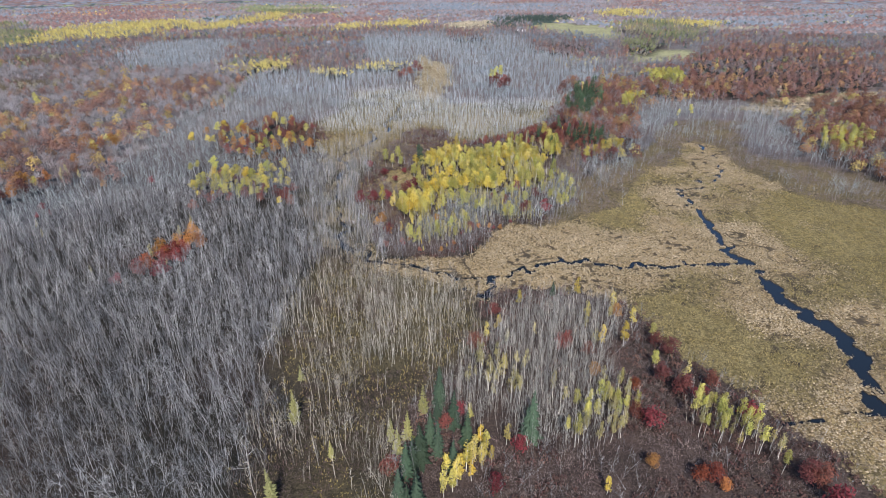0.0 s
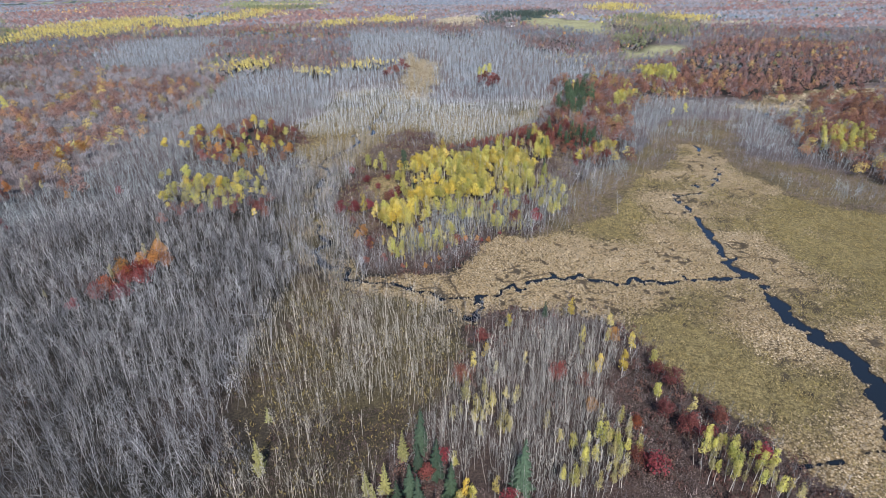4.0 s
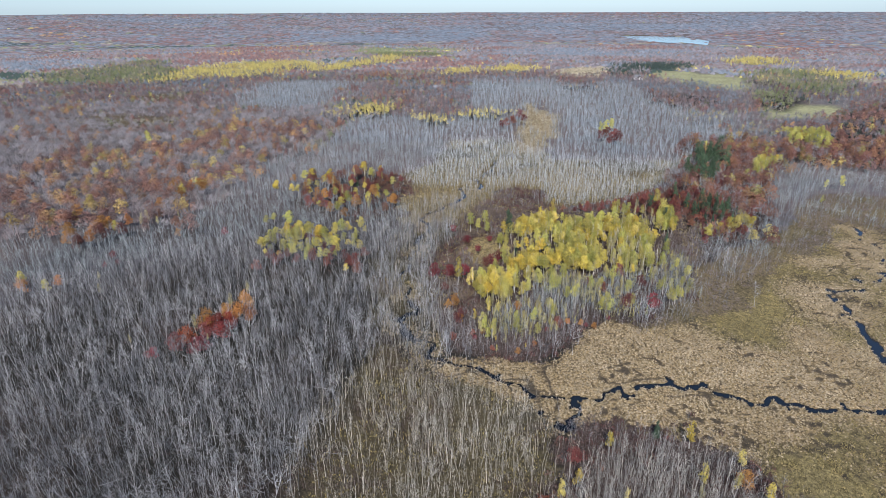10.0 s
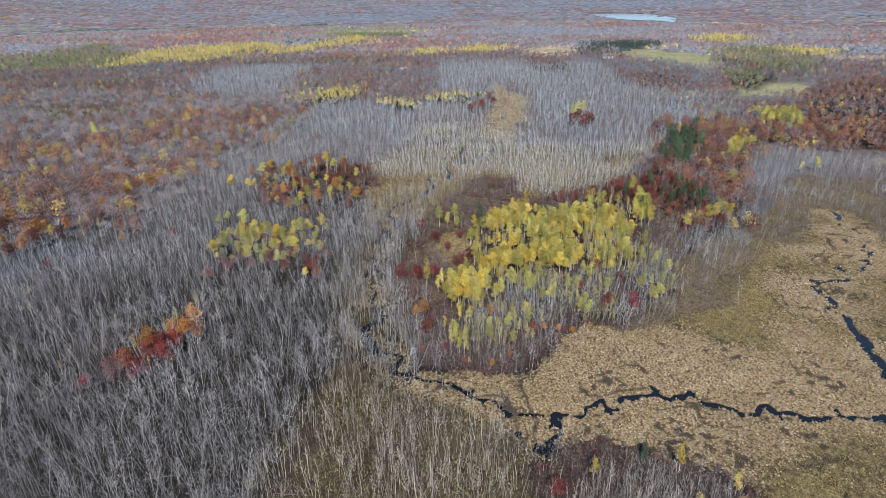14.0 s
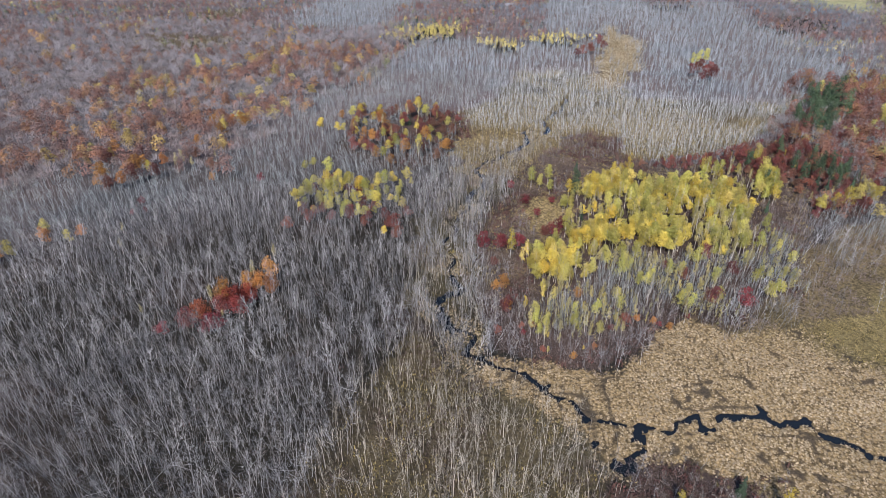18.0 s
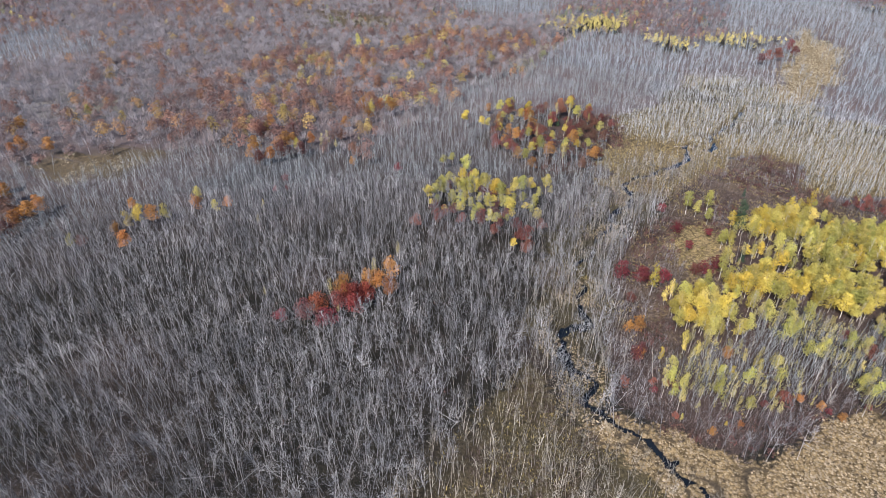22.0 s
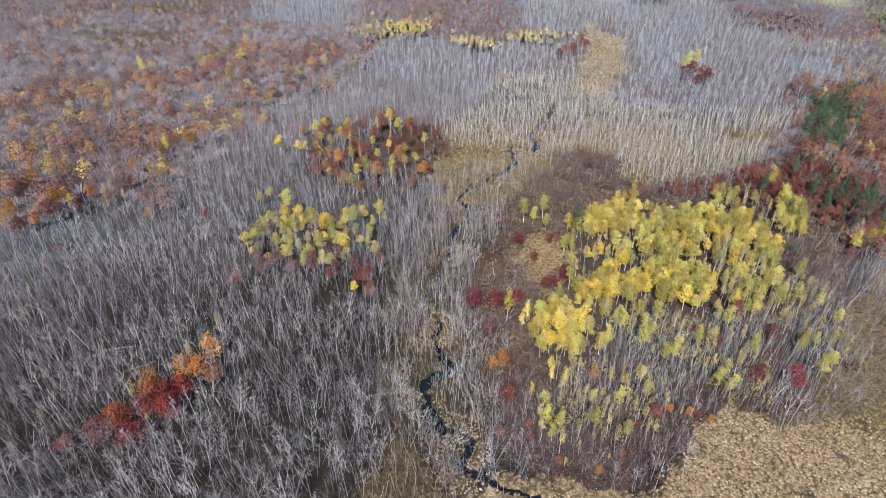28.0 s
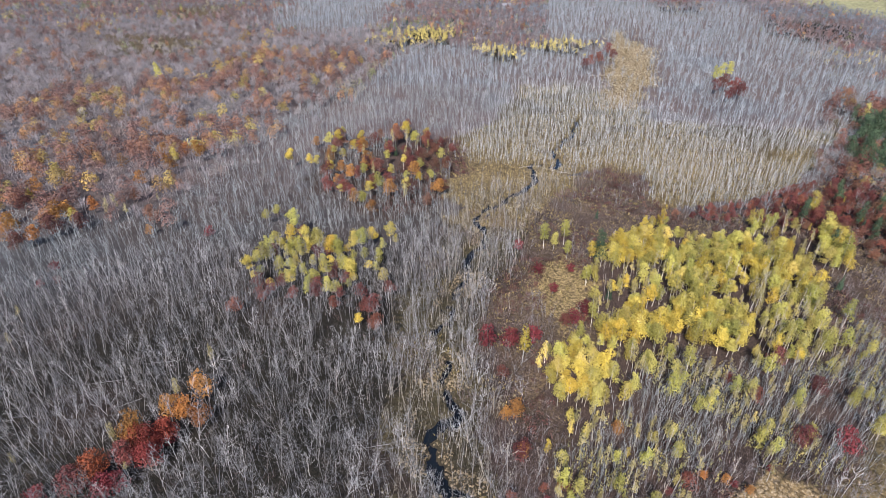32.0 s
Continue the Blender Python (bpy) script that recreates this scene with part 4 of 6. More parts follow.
FAR_STAND = [far_crown(R, R.uniform(9, 12), R.uniform(2.0, 2.8), 24, 1.25) for _ in range(8)]


def low_crown(r, wide, high, sides):
    """One far-off treetop, little more than a rounded point in the canopy."""
    s = Shape()
    s.add([(math.cos(k * math.tau / sides + 0.4) * wide * r.uniform(0.7, 1.2), math.sin(k * math.tau / sides + 0.4) * wide * r.uniform(0.7, 1.2), -0.6) for k in range(sides)] + [(0, 0, high)], [(k, (k + 1) % sides, sides) for k in range(sides)])
    return s.arrays()


FAR_CROWN = [low_crown(R, R.uniform(5.5, 8), R.uniform(4, 6.5), 5) for _ in range(8)]
HORIZON_CROWN = [low_crown(R, R.uniform(15, 22), R.uniform(2, 3.6), 5) for _ in range(6)]


def fuzzy(r, height, wide, n):
    """A rounded leafless crown of upswept twigs on a short trunk."""
    sh = Shape()
    sh.limb((0, 0, -0.2), (0, 0, height * 0.6), 0.16, 0.05)
    for _ in range(n):
        d = direction(r, 0.05)
        a = Vector((d.x * wide * 0.25, d.y * wide * 0.25, height * r.uniform(0.3, 0.55)))
        b = Vector((d.x * wide, d.y * wide, height * (0.5 + 0.5 * d.z) * r.uniform(0.85, 1.08)))
        c = a.lerp(b, r.uniform(0.1, 0.6))
        sh.blade(c, b + direction(r) * 0.5, r.uniform(0.2, 0.34) * (1.9 if n < 20 else 0.7), r.uniform(0, 3))
    return sh.arrays()


FUZZ_T = [fuzzy(R, R.uniform(9, 12.5), R.uniform(3.6, 5.0), 84) for _ in range(10)]
FUZZ_FAR = [fuzzy(R, R.uniform(8.5, 12), R.uniform(2.6, 3.8), 14) for _ in range(8)]


def tuft(r, n, height, spread_, width):
    """A tussock of stiff, leaning blades."""
    sh = Shape()
    for _ in range(n):
        a, d = r.uniform(0, math.tau), r.random() ** 0.5 * spread_
        c = Vector((math.cos(a) * d, math.sin(a) * d, height * r.uniform(0.0, 0.45)))
        e = Vector((math.cos(a) * 0.5 + r.uniform(-0.5, 0.5), math.sin(a) * 0.5 + r.uniform(-0.5, 0.5), 1)).normalized()
        sh.blade(c, c + e * height * r.uniform(0.45, 0.75), width, r.uniform(0, 3))
    return sh.arrays()


def tussock(r, high, wide, n, width):
    """A small cushion of reeds with stiff blades standing out of it."""
    sh = Shape()
    a = r.uniform(0, 1.5)
    ring = [(math.cos(a + k * math.tau / 4) * wide * r.uniform(0.7, 1.2), math.sin(a + k * math.tau / 4) * wide * r.uniform(0.7, 1.2), -0.05) for k in range(4)]
    sh.add(ring + [(r.uniform(-0.15, 0.15), r.uniform(-0.15, 0.15), high)], [(0, 1, 4), (1, 2, 4), (2, 3, 4), (3, 0, 4)])
    v1, f1 = sh.arrays()
    v2, f2 = tuft(r, n, 0.5 + high, wide * 1.1, width)
    return np.concatenate([v1, v2]), np.concatenate([f1, f2 + len(v1)])


REED_T = [tussock(R, R.uniform(0.25, 0.5), R.uniform(0.32, 0.55), 6, 0.11) for _ in range(10)]
SEDGE_T = [tuft(R, 5, 0.8, 0.6, 0.22) for _ in range(6)]


def bush(r, n, height, wide):
    """A fuzzy dome of short twigs."""
    sh = Shape()
    for _ in range(n):
        d = direction(r, 0.0)
        k = r.uniform(0.35, 1.0)
        a = Vector((d.x * wide * k, d.y * wide * k, height * (0.15 + 0.85 * d.z) * k * 0.8))
        e = (d + direction(r) * 0.7 + Vector((0, 0, 0.6))).normalized()
        sh.blade(a, a + e * r.uniform(0.4, 1.0), 0.075, r.uniform(0, 3))
    return sh.arrays()


BUSH_T = [bush(R, 22, 1.9, 1.3) for _ in range(6)]

# ---------------------------------------------------------------- trees told apart one by one

def set_out(kind, places):
    for px, py, s in places:
        kind.put(px, py, s * R.uniform(1.35, 1.6) * (0.66 if kind is LARCHES else 0.62 if kind is SPRUCE else 1.15 if kind is PINES else 0.95), R)


for stands, step, kinds in ((GOLD_STANDS, 3.1, (ASPEN, ASPEN, ASPEN, ASPEN, ROUND)), (LIME_STANDS, 3.2, (ASPEN_LIME, ASPEN_LIME, ASPEN_LIME, ASPEN, ROUND)), (PALE_STANDS, 3.7, (ASPEN_THIN, ASPEN_THIN, ASPEN_LIME, PALE_BARE))):
    for stand in stands:
        for px, py in spots(stand, step, R):
            R.choice(kinds).put(px + R.uniform(-1, 1), py + R.uniform(-1, 1), R.uniform(0.72, 1.1), R, R.uniform(0.85, 1.05))
for px, py in spots(GROVE, 4.3, R):
    if free(np.array([px]), np.array([py]))[0]:
        R.choice((ASPEN_THIN, ASPEN_THIN, ASPEN_LIME, ASPEN, PALE_BARE)).put(px, py, R.uniform(0.55, 0.95), R)
for stand, kinds in zip(NEAR_LIME, ((ASPEN_LIME, ASPEN_LIME, ASPEN), (ASPEN_LIME, ROUND), (ASPEN, ASPEN_LIME))):
    for px, py in spots(stand, 5.5, R):
        R.choice(kinds).put(px, py, R.uniform(0.8, 1.1), R)
for px, py in spots(RIDGE[:4] + RIDGE[-6:], 7.0, R):
    R.choice((OAK, MAPLE, MAPLE, OAK, MAPLE, MAPLE, ASPEN_THIN)).put(px, py, R.uniform(0.5, 0.8), R)
set_out(POPLAR, [(38.8, 114.1, 0.8), (61.8, 116.6, 0.9), (72.5, 108.4, 0.7), (59.9, 101.6, 0.7), (74, 96, 0.8), (66.6, 86.1, 1), (59.3, 86.7, 0.8), (18.3, 49.6, 0.7), (38, 30.7, 0.6), (27.4, 100.1, 0.7), (22.9, 95.7, 0.7)])
set_out(SPRUCE, [(53.8, 120.9, 0.6), (3, 67.1, 1), (5.4, 58, 1), (1.7, 59.9, 0.8), (0.2, 48.7, 1), (-4.2, 46.4, 1.1), (-6.7, 45.4, 1), (7.8, 50.9, 1), (-8.6, 42.4, 1), (3.1, 43.4, 0.9), (-10.8, 34.5, 1.1), (-6.8, 33.5, 1), (25, 50.8, 1.2), (-1.3, 52.9, 0.9), (-7.2, 31.7, 1), (-9.4, 28.5, 1.1)])
set_out(LARCHES, [(-37, 66.6, 1), (-39.8, 39.3, 1), (-1.8, 64.5, 0.9), (-7.1, 55, 0.9), (-10, 50.3, 0.8), (-11.4, 55.7, 0.7), (-26.8, 51.9, 0.5), (-36.7, 83.9, 0.5)])
set_out(ASPEN_LIME, [(71.2, 73.7, 0.5), (77.5, 88, 0.5)])
set_out(ASPEN_THIN, [(74.7, 63.1, 0.7), (16.5, 75.6, 0.9), (18.2, 71.4, 0.9), (22.8, 72.7, 0.8), (23.4, 65.1, 0.8), (22.5, 79, 0.7), (30.3, 75.1, 0.7)])
set_out(POPLAR, [(9.4, 46.2, 0.8), (11.7, 45.3, 0.7), (6.3, 42.4, 0.8), (1.3, 42.1, 0.8), (2.1, 36.9, 0.8), (-0.3, 35.6, 0.8), (10, 58.7, 0.6), (11.3, 49.9, 0.7), (13.1, 44.4, 0.6), (8.2, 44.1, 0.8), (4.6, 40.2, 0.8), (10.4, 42.6, 0.7), (12.4, 47.9, 0.7), (3.4, 38.6, 0.8), (7.1, 39.4, 0.7)])
set_out(MAPLE, [(46.2, 85.4, 0.6), (52.5, 81.9, 0.5), (69.4, 66.5, 0.6), (76.3, 83.6, 0.5), (77.9, 77.9, 0.6), (72.7, 59.1, 0.6), (3.5, 56.6, 0.5), (54.5, 53, 0.5), (17.4, 88.8, 0.6), (82.5, 61.6, 0.5), (28.1, 107.2, 0.5), (86.6, 26.5, 0.6), (88.5, 24.4, 0.6), (-12.2, 43.8, 0.5)])
set_out(SCARLET, [(7.8, 61, 0.8), (12, 35.5, 0.8), (20.9, 46.7, 0.7), (58, 49.3, 0.9), (76.9, 57.1, 0.8), (88, 18.8, 1), (86, 48.7, 0.8)])
set_out(OAK_ORANGE, [(51.7, 36.3, 0.4), (65.5, 27.5, 0.35), (70.3, 101.4, 0.45), (50.6, 72.2, 0.4)])
set_out(FLAMES, [(61.1, 30.5, 0.45), (64.8, 30.3, 0.5), (60.5, 64.5, 0.35)])
set_out(SCARLET, [(-16.5, 223.2, 1), (-3.1, 226.9, 0.9), (9.7, 237.6, 0.9), (-1.7, 265.4, 0.8), (3.4, 255.2, 0.6), (-9.7, 223.2, 1), (9.6, 269.1, 0.6), (74.6, 197.8, 0.9), (-9.9, 281.6, 0.7), (13.2, 243.5, 0.8)])
set_out(MAPLE, [(63.8, 196.6, 0.6), (56.9, 211.5, 0.5), (-9.6, 224.8, 0.5), (-4.5, 182.7, 0.5), (33.1, 179.8, 0.5), (51.8, 216.8, 0.4), (6.9, 235.8, 0.5), (74.4, 216.4, 0.5), (-11.1, 210.1, 0.4), (67.9, 228.1, 0.5)])
set_out(OAK_ORANGE, [(-6.5, 195.8, 0.5), (-4.2, 183.5, 0.35), (18.8, 194, 0.4), (113.3, 308, 0.5)])
set_out(POPLAR, [(-5.8, 218.4, 1.1), (0.7, 218.5, 0.8), (7.2, 191.7, 0.6), (10.9, 190.4, 0.6), (1.4, 184.8, 0.6), (-0.9, 214.5, 0.7), (20.6, 186.7, 0.5), (27.9, 191.7, 0.6), (47, 304.4, 1.2), (86.1, 310.8, 1.2), (30.5, 288.2, 0.9), (39.5, 300.1, 1)])
set_out(ASPEN_LIME, [(-0.2, 285.6, 0.8), (7.9, 290.1, 0.8), (8.5, 278.7, 0.6), (3.6, 284.8, 0.6), (34.8, 208.9, 0.7), (56.4, 212.9, 0.6), (41.7, 221.4, 0.7), (43.5, 204.6, 0.6), (15.1, 204.2, 0.6), (30.1, 217.1, 0.7), (24.4, 207.8, 0.6), (75.3, 231, 0.8), (84.5, 243.1, 0.8), (73, 235.8, 0.8), (84.3, 235.7, 0.7), (74.3, 247.3, 0.8), (96.2, 251.6, 0.7)])
set_out(SPRUCE, [(22.4, 255.2, 0.6), (103, 272.7, 0.6), (88.2, 226.4, 0.35), (22.4, 314.8, 0.45), (61.9, 295.2, 0.5)])
set_out(PINES, [(20.2, 275.8, 0.7), (108, 323.6, 0.5), (130.5, 324.5, 0.55), (168.5, 405.1, 0.8), (130, 310.9, 0.5), (154.3, 394.8, 0.8), (109.7, 298.5, 0.5), (160.3, 380.9, 0.8)])
set_out(ROUND, [(-104.5, 246.3, 0.8), (-101.8, 254.6, 0.8), (-98.6, 262.7, 0.7), (-99.6, 276.9, 0.8), (-115.4, 284.8, 0.6), (-112.8, 290.4, 0.6), (-85.5, 264.2, 0.9), (-76.3, 262.8, 0.8), (-71.1, 253, 0.7), (-69.1, 268.2, 0.8), (-60.7, 279, 0.7), (-75.9, 248.4, 0.7), (-55.9, 247.3, 0.7), (-58, 225.6, 0.5), (-103.8, 251.6, 0.7), (-91.9, 268.9, 0.8), (-68, 249.7, 0.7), (-90.9, 260.4, 0.8)])
set_out(ASPEN, [(-67.3, 277.7, 0.7), (-80.4, 264.8, 0.8), (-88.9, 263.5, 0.8), (-58.3, 278.1, 0.5), (-99.9, 273.8, 0.7), (-73.2, 270.3, 0.8)])
set_out(MAPLE, [(-94.1, 233.6, 0.5), (-84.3, 236.8, 0.5), (-57.1, 232.3, 0.6), (-52.3, 224.9, 0.5), (-52.3, 243.7, 0.5), (-100.6, 226.1, 0.5), (-90.8, 242.7, 0.5), (-76.7, 238.1, 0.5), (-69.4, 240.1, 0.4), (-61.4, 240.5, 0.5), (-55.3, 232.6, 0.6), (-93.3, 238.8, 0.5), (-69.2, 233.6, 0.4)])
set_out(OAK_ORANGE, [(-91.2, 188.8, 0.75), (-96.4, 181.2, 0.6), (-100.8, 173, 0.7), (-87.3, 179.6, 0.6), (-91.7, 181, 0.7)])
set_out(FLAMES, [(-93.7, 169.7, 0.8), (-92.3, 165.5, 0.7), (-103.2, 161, 0.75), (-92.3, 173.3, 0.7), (-98.5, 170.5, 0.7)])
set_out(MAPLE, [(-105.1, 156, 0.7), (-97.9, 165.4, 0.7)])
set_out(SCARLET, [(-96.4, 158.4, 1), (-92.2, 172.3, 0.8), (-98.5, 157, 0.9)])
set_out(ASPEN_THIN, [(-103.8, 169.8, 0.6), (-96.5, 185.7, 0.7), (-95.4, 202, 0.6), (-96.3, 162.7, 0.4)])
set_out(ROUND, [(-112.4, 374.8, 0.9), (-78.1, 392.5, 1), (-76.5, 322.3, 0.8), (-63.2, 322.6, 0.7), (-116.2, 371.4, 0.8), (-71.4, 383.2, 0.8), (-128.3, 345, 0.8), (-101.1, 379.9, 0.7)])
set_out(OAK_ORANGE, [(-89.9, 351.3, 0.8), (-100.4, 341.4, 0.6), (-125.6, 374.7, 0.5), (-99.1, 367.3, 0.7), (-94.1, 335.3, 0.6)])
set_out(MAPLE, [(-65.5, 385.7, 0.7), (-100.3, 319.8, 0.7), (-91.5, 318, 0.7), (-59.2, 376.9, 0.5), (-64.9, 366.2, 0.6), (-50.1, 378.4, 0.5), (-86, 347.4, 0.6), (-57.6, 385.8, 0.5)])
set_out(SPRUCE, [(-86.1, 377.9, 0.7), (-80, 371.9, 0.6)])
set_out(ASPEN, [(-204.8, 179.4, 0.9), (-199.6, 187.6, 0.8), (-206.8, 175.3, 0.7), (-197.4, 204.1, 0.7), (-184.4, 200.8, 0.6)])
set_out(OAK_ORANGE, [(-202.5, 183.4, 0.7), (-193.5, 199.1, 0.6), (-182.5, 206.3, 0.5), (-208.3, 170.3, 0.5), (-194.9, 163.9, 0.6), (-219.9, 188.2, 0.5), (-265.4, 156.5, 0.8), (-248.9, 155.7, 0.7), (-249.6, 162.1, 0.8),
                     (-253.9, 169.4, 0.7), (-276.8, 169.9, 0.8), (-285, 164, 0.8), (-325, 203.2, 0.7), (-327.9, 210.8, 0.7), (-313.8, 216, 0.8), (-357.6, 229.8, 0.8), (-244.2, 144.5, 0.7)])
set_out(OAK, [(-246, 150, 0.7), (-258, 160, 0.8), (-270, 163, 0.8), (-290, 172, 0.8), (-212, 158, 0.5)])
set_out(ASPEN_LIME, [(-215.3, 155.7, 0.6), (-346.4, 264.3, 0.8), (-288.5, 485, 1)])
set_out(ASPEN_THIN, [(-182.8, 283.3, 0.9), (-183.8, 278.9, 0.8), (-174.8, 278.9, 0.7), (-166.8, 210.9, 0.5), (-158.5, 198.2, 0.5), (-95.7, 201.9, 0.5), (-171.3, 295.6, 0.5), (-124.5, 160.7, 0.4)])
set_out(SCARLET, [(-177.8, 239.7, 0.6), (-134.4, 272.9, 0.7), (-171.7, 233.3, 0.5), (-175.9, 229.9, 0.4), (-203.1, 324.7, 0.6), (-112.3, 153.5, 0.7)])
set_out(OAK_ORANGE, [(-230.4, 294.2, 0.8), (-201.4, 270.9, 0.8), (-212.3, 259.3, 0.8), (-199.1, 255.5, 0.7), (-212.1, 329.1, 0.7), (-180.2, 346.8, 0.9), (-185.2, 328.3, 0.8), (-196.5, 341.7, 0.8), (-187.9, 348.7, 0.7), (-189.8, 311.7, 0.7), (-195.3, 284.9, 0.6), (-159.1, 269.8, 0.4), (-201.4, 277.2, 0.7), (-210.1, 253.7, 0.7)])
set_out(OAK, [(-210.1, 288.5, 0.8), (-196.6, 261.8, 0.8), (-165.4, 280.4, 0.7), (-225.6, 280.3, 0.8), (-202.3, 250.5, 0.7), (-184, 298.2, 0.6), (-189.7, 268.9, 0.7)])
set_out(ASPEN, [(-184.7, 351.8, 0.8), (-189.5, 340.4, 0.7), (-195.4, 273, 0.7), (-228.5, 288.1, 0.6), (-183.7, 371, 0.7)])
set_out(MAPLE, [(132.2, 524.2, 0.9), (126.2, 530.8, 0.9), (132.2, 509.7, 0.9), (119, 524.2, 0.8), (123.4, 503.5, 0.8)])
set_out(ASPEN_LIME, [(132.1, 559.6, 1.1), (125.2, 552.4, 1), (137.1, 559.5, 1)])
set_out(MAPLE, [(43.1, 597.4, 0.9), (35.4, 585.9, 0.9), (52.9, 632.1, 0.9), (56.6, 617.4, 0.8), (30.5, 577.9, 0.8)])
set_out(PINES, [(173.2, 422.8, 0.9), (182.8, 431.1, 0.9), (190.3, 433.8, 1), (192.1, 422.1, 0.9), (111.5, 329.6, 0.45), (187.4, 466.6, 0.6), (130.7, 345.9, 0.6)])
set_out(ASPEN, [(125.5, 275.1, 0.8), (131.9, 277, 0.9), (138, 280.9, 0.9), (144.2, 285, 0.9), (150.6, 289.2, 0.9), (112, 311.4, 1), (111.4, 299.2, 0.9), (115.3, 331.9, 0.8), (85.5, 314.7, 0.8), (152.8, 287, 0.8)])
set_out(ASPEN_LIME, [(207.8, 406.4, 0.9), (217.7, 414.2, 0.9), (228, 422.3, 0.9), (276.9, 497.6, 1), (286.6, 501.9, 1), (293.8, 496.9, 1), (294.7, 485.4, 1), (299.3, 480.7, 1), (195.5, 470.5, 0.8), (250.2, 373.7, 0.7), (240.5, 372.8, 0.5), (221, 342.1, 0.5), (109.2, 288, 1), (207.8, 401.5, 0.8), (193.1, 386.8, 0.8)])

for px, py in spots([(151, 391), (175, 442), (204, 466), (194, 417), (165, 379)], 7.0, R):
    PINES.put(px, py, R.uniform(0.75, 1.05), R)
for px, py in spots([(122, 309), (143, 344), (161, 334), (151, 298), (131, 288)], 8.0, R):
    R.choice((SPRUCE, SPRUCE, SPRUCE, MAPLE)).put(px, py, R.uniform(0.5, 0.75), R)
for px, py in spots([(136, 304), (150, 306), (158, 336), (145, 344), (136, 330)], 6.0, R):
    PINES.put(px, py, R.uniform(0.6, 0.85), R)
for px, py in spots(RED_BELT, 4.4, R):
    R.choice((MAPLE, MAPLE, MAPLE, MAPLE, MAPLE, OAK, POPLAR)).put(px, py, R.uniform(0.38, 0.6), R)
for px, py in spots(STEMS, 4.6, R):
    if lattice(px, py, 15, 82) > 0.42:
        R.choice((ASPEN_THIN, ASPEN_THIN, ASPEN_THIN, ASPEN_LIME)).put(px, py, R.uniform(0.55, 0.85), R)
for px, py in spots(SKIRT, 7.5, R):
    R.choice((SCARLET, MAPLE, POPLAR, OAK_ORANGE)).put(px, py, R.uniform(0.3, 0.5), R)
for stand, step in (([(32, 46), (41, 45), (50, 48), (58, 58), (56, 66), (48, 60), (37, 56)], 2.3), ([(68, 48), (74, 38), (79, 35), (81, 27), (90, 35), (84, 43), (80, 56), (74, 57)], 2.5)):
    for px, py in spots(stand, step, R):
        R.choice((TALL, TALL, ASPEN_THIN, PALE_BARE)).put(px, py, R.uniform(0.55, 0.8), R)
for px, py in spots([(14, 84), (28, 80), (34, 70), (22, 62), (14, 70)], 4.2, R):
    ASPEN_THIN.put(px, py, R.uniform(0.6, 0.8), R)
for px, py in spots(HILL_STEMS, 13, R):
    ASPEN_THIN.put(px, py, R.uniform(0.6, 0.9), R)
for px, py in spots(YELLOW_CLUMP, 5.0, R):
    R.choice((ROUND, ROUND, ASPEN_LIME, ASPEN_LIME, MAPLE)).put(px, py, R.uniform(0.6, 0.9), R, 0.85)
for px, py in spots(MIXED_CLUMP, 8.0, R):
    R.choice((OAK, OAK, ASPEN_THIN, ROUND, ROUND, MAPLE, OAK_ORANGE, BARE)).put(px, py, R.uniform(0.7, 1.05), R)
# the nearest of the leafless trees
for kind, place, step, most in ((BARE, [(-150, 60), (-60, 50), (-34, 110), (-40, 180), (-150, 170)], 7.0, 180),
                                (SNAG, DEAD_LOW, 6.2, 150), (BARE, BANK, 6.5, 120), (PALE_BARE, HILL_STEMS, 4.6, 160), (PALE_BARE, STEMS, 7.5, 60)):
    found = [p for p in spots(place, step, R) if from_stream(np.array([p[0]]), np.array([p[1]]))[0] > 1.2]
    for px, py in found[:most]:
        if (place is DEAD_LOW and py < 85 and R.random() < 0.7) or not free(np.array([px]), np.array([py]))[0]:
            continue
        kind.put(px, py, R.uniform(0.7, 1.1) * (0.75 if place is STEMS else 1), R)


# ---------------------------------------------------------------- houses, dam and fallen trunks
def plain(name, colour, rough=0.7):
    m, tr, bs = shader(name, rough)
    c = ramp(tr, noise_at(tr, 2.0), spread([k * 0.85 for k in colour], [min(1, k * 1.1) for k in colour]))
    tr.links.new(c, bs.inputs["Base Color"])
    return m


WHITE, GREYROOF, PANE, BROWN_WALL = plain("white_siding", (0.75, 0.75, 0.73)), plain("grey_roof", (0.16, 0.165, 0.175), 0.7), plain("window_glass", (0.05, 0.06, 0.07), 0.1), plain("brown_siding", (0.30, 0.24, 0.19))


def part(name, shape, material, parent, label=""):
    ob = new(name, shape.mesh(name, material) if isinstance(shape, Shape) else shape)
    ob.parent = parent
    return tagged(ob, label)


def box(x0, x1, y0, y1, z0, z1):
    s = Shape()
    s.add([(x, y, z) for z in (z0, z1) for x, y in ((x0, y0), (x1, y0), (x1, y1), (x0, y1))],
          [(0, 2, 1), (0, 3, 2), (4, 5, 6), (4, 6, 7), (0, 1, 5), (0, 5, 4), (1, 2, 6), (1, 6, 5), (2, 3, 7), (2, 7, 6), (3, 0, 4), (3, 4, 7)])
    return s


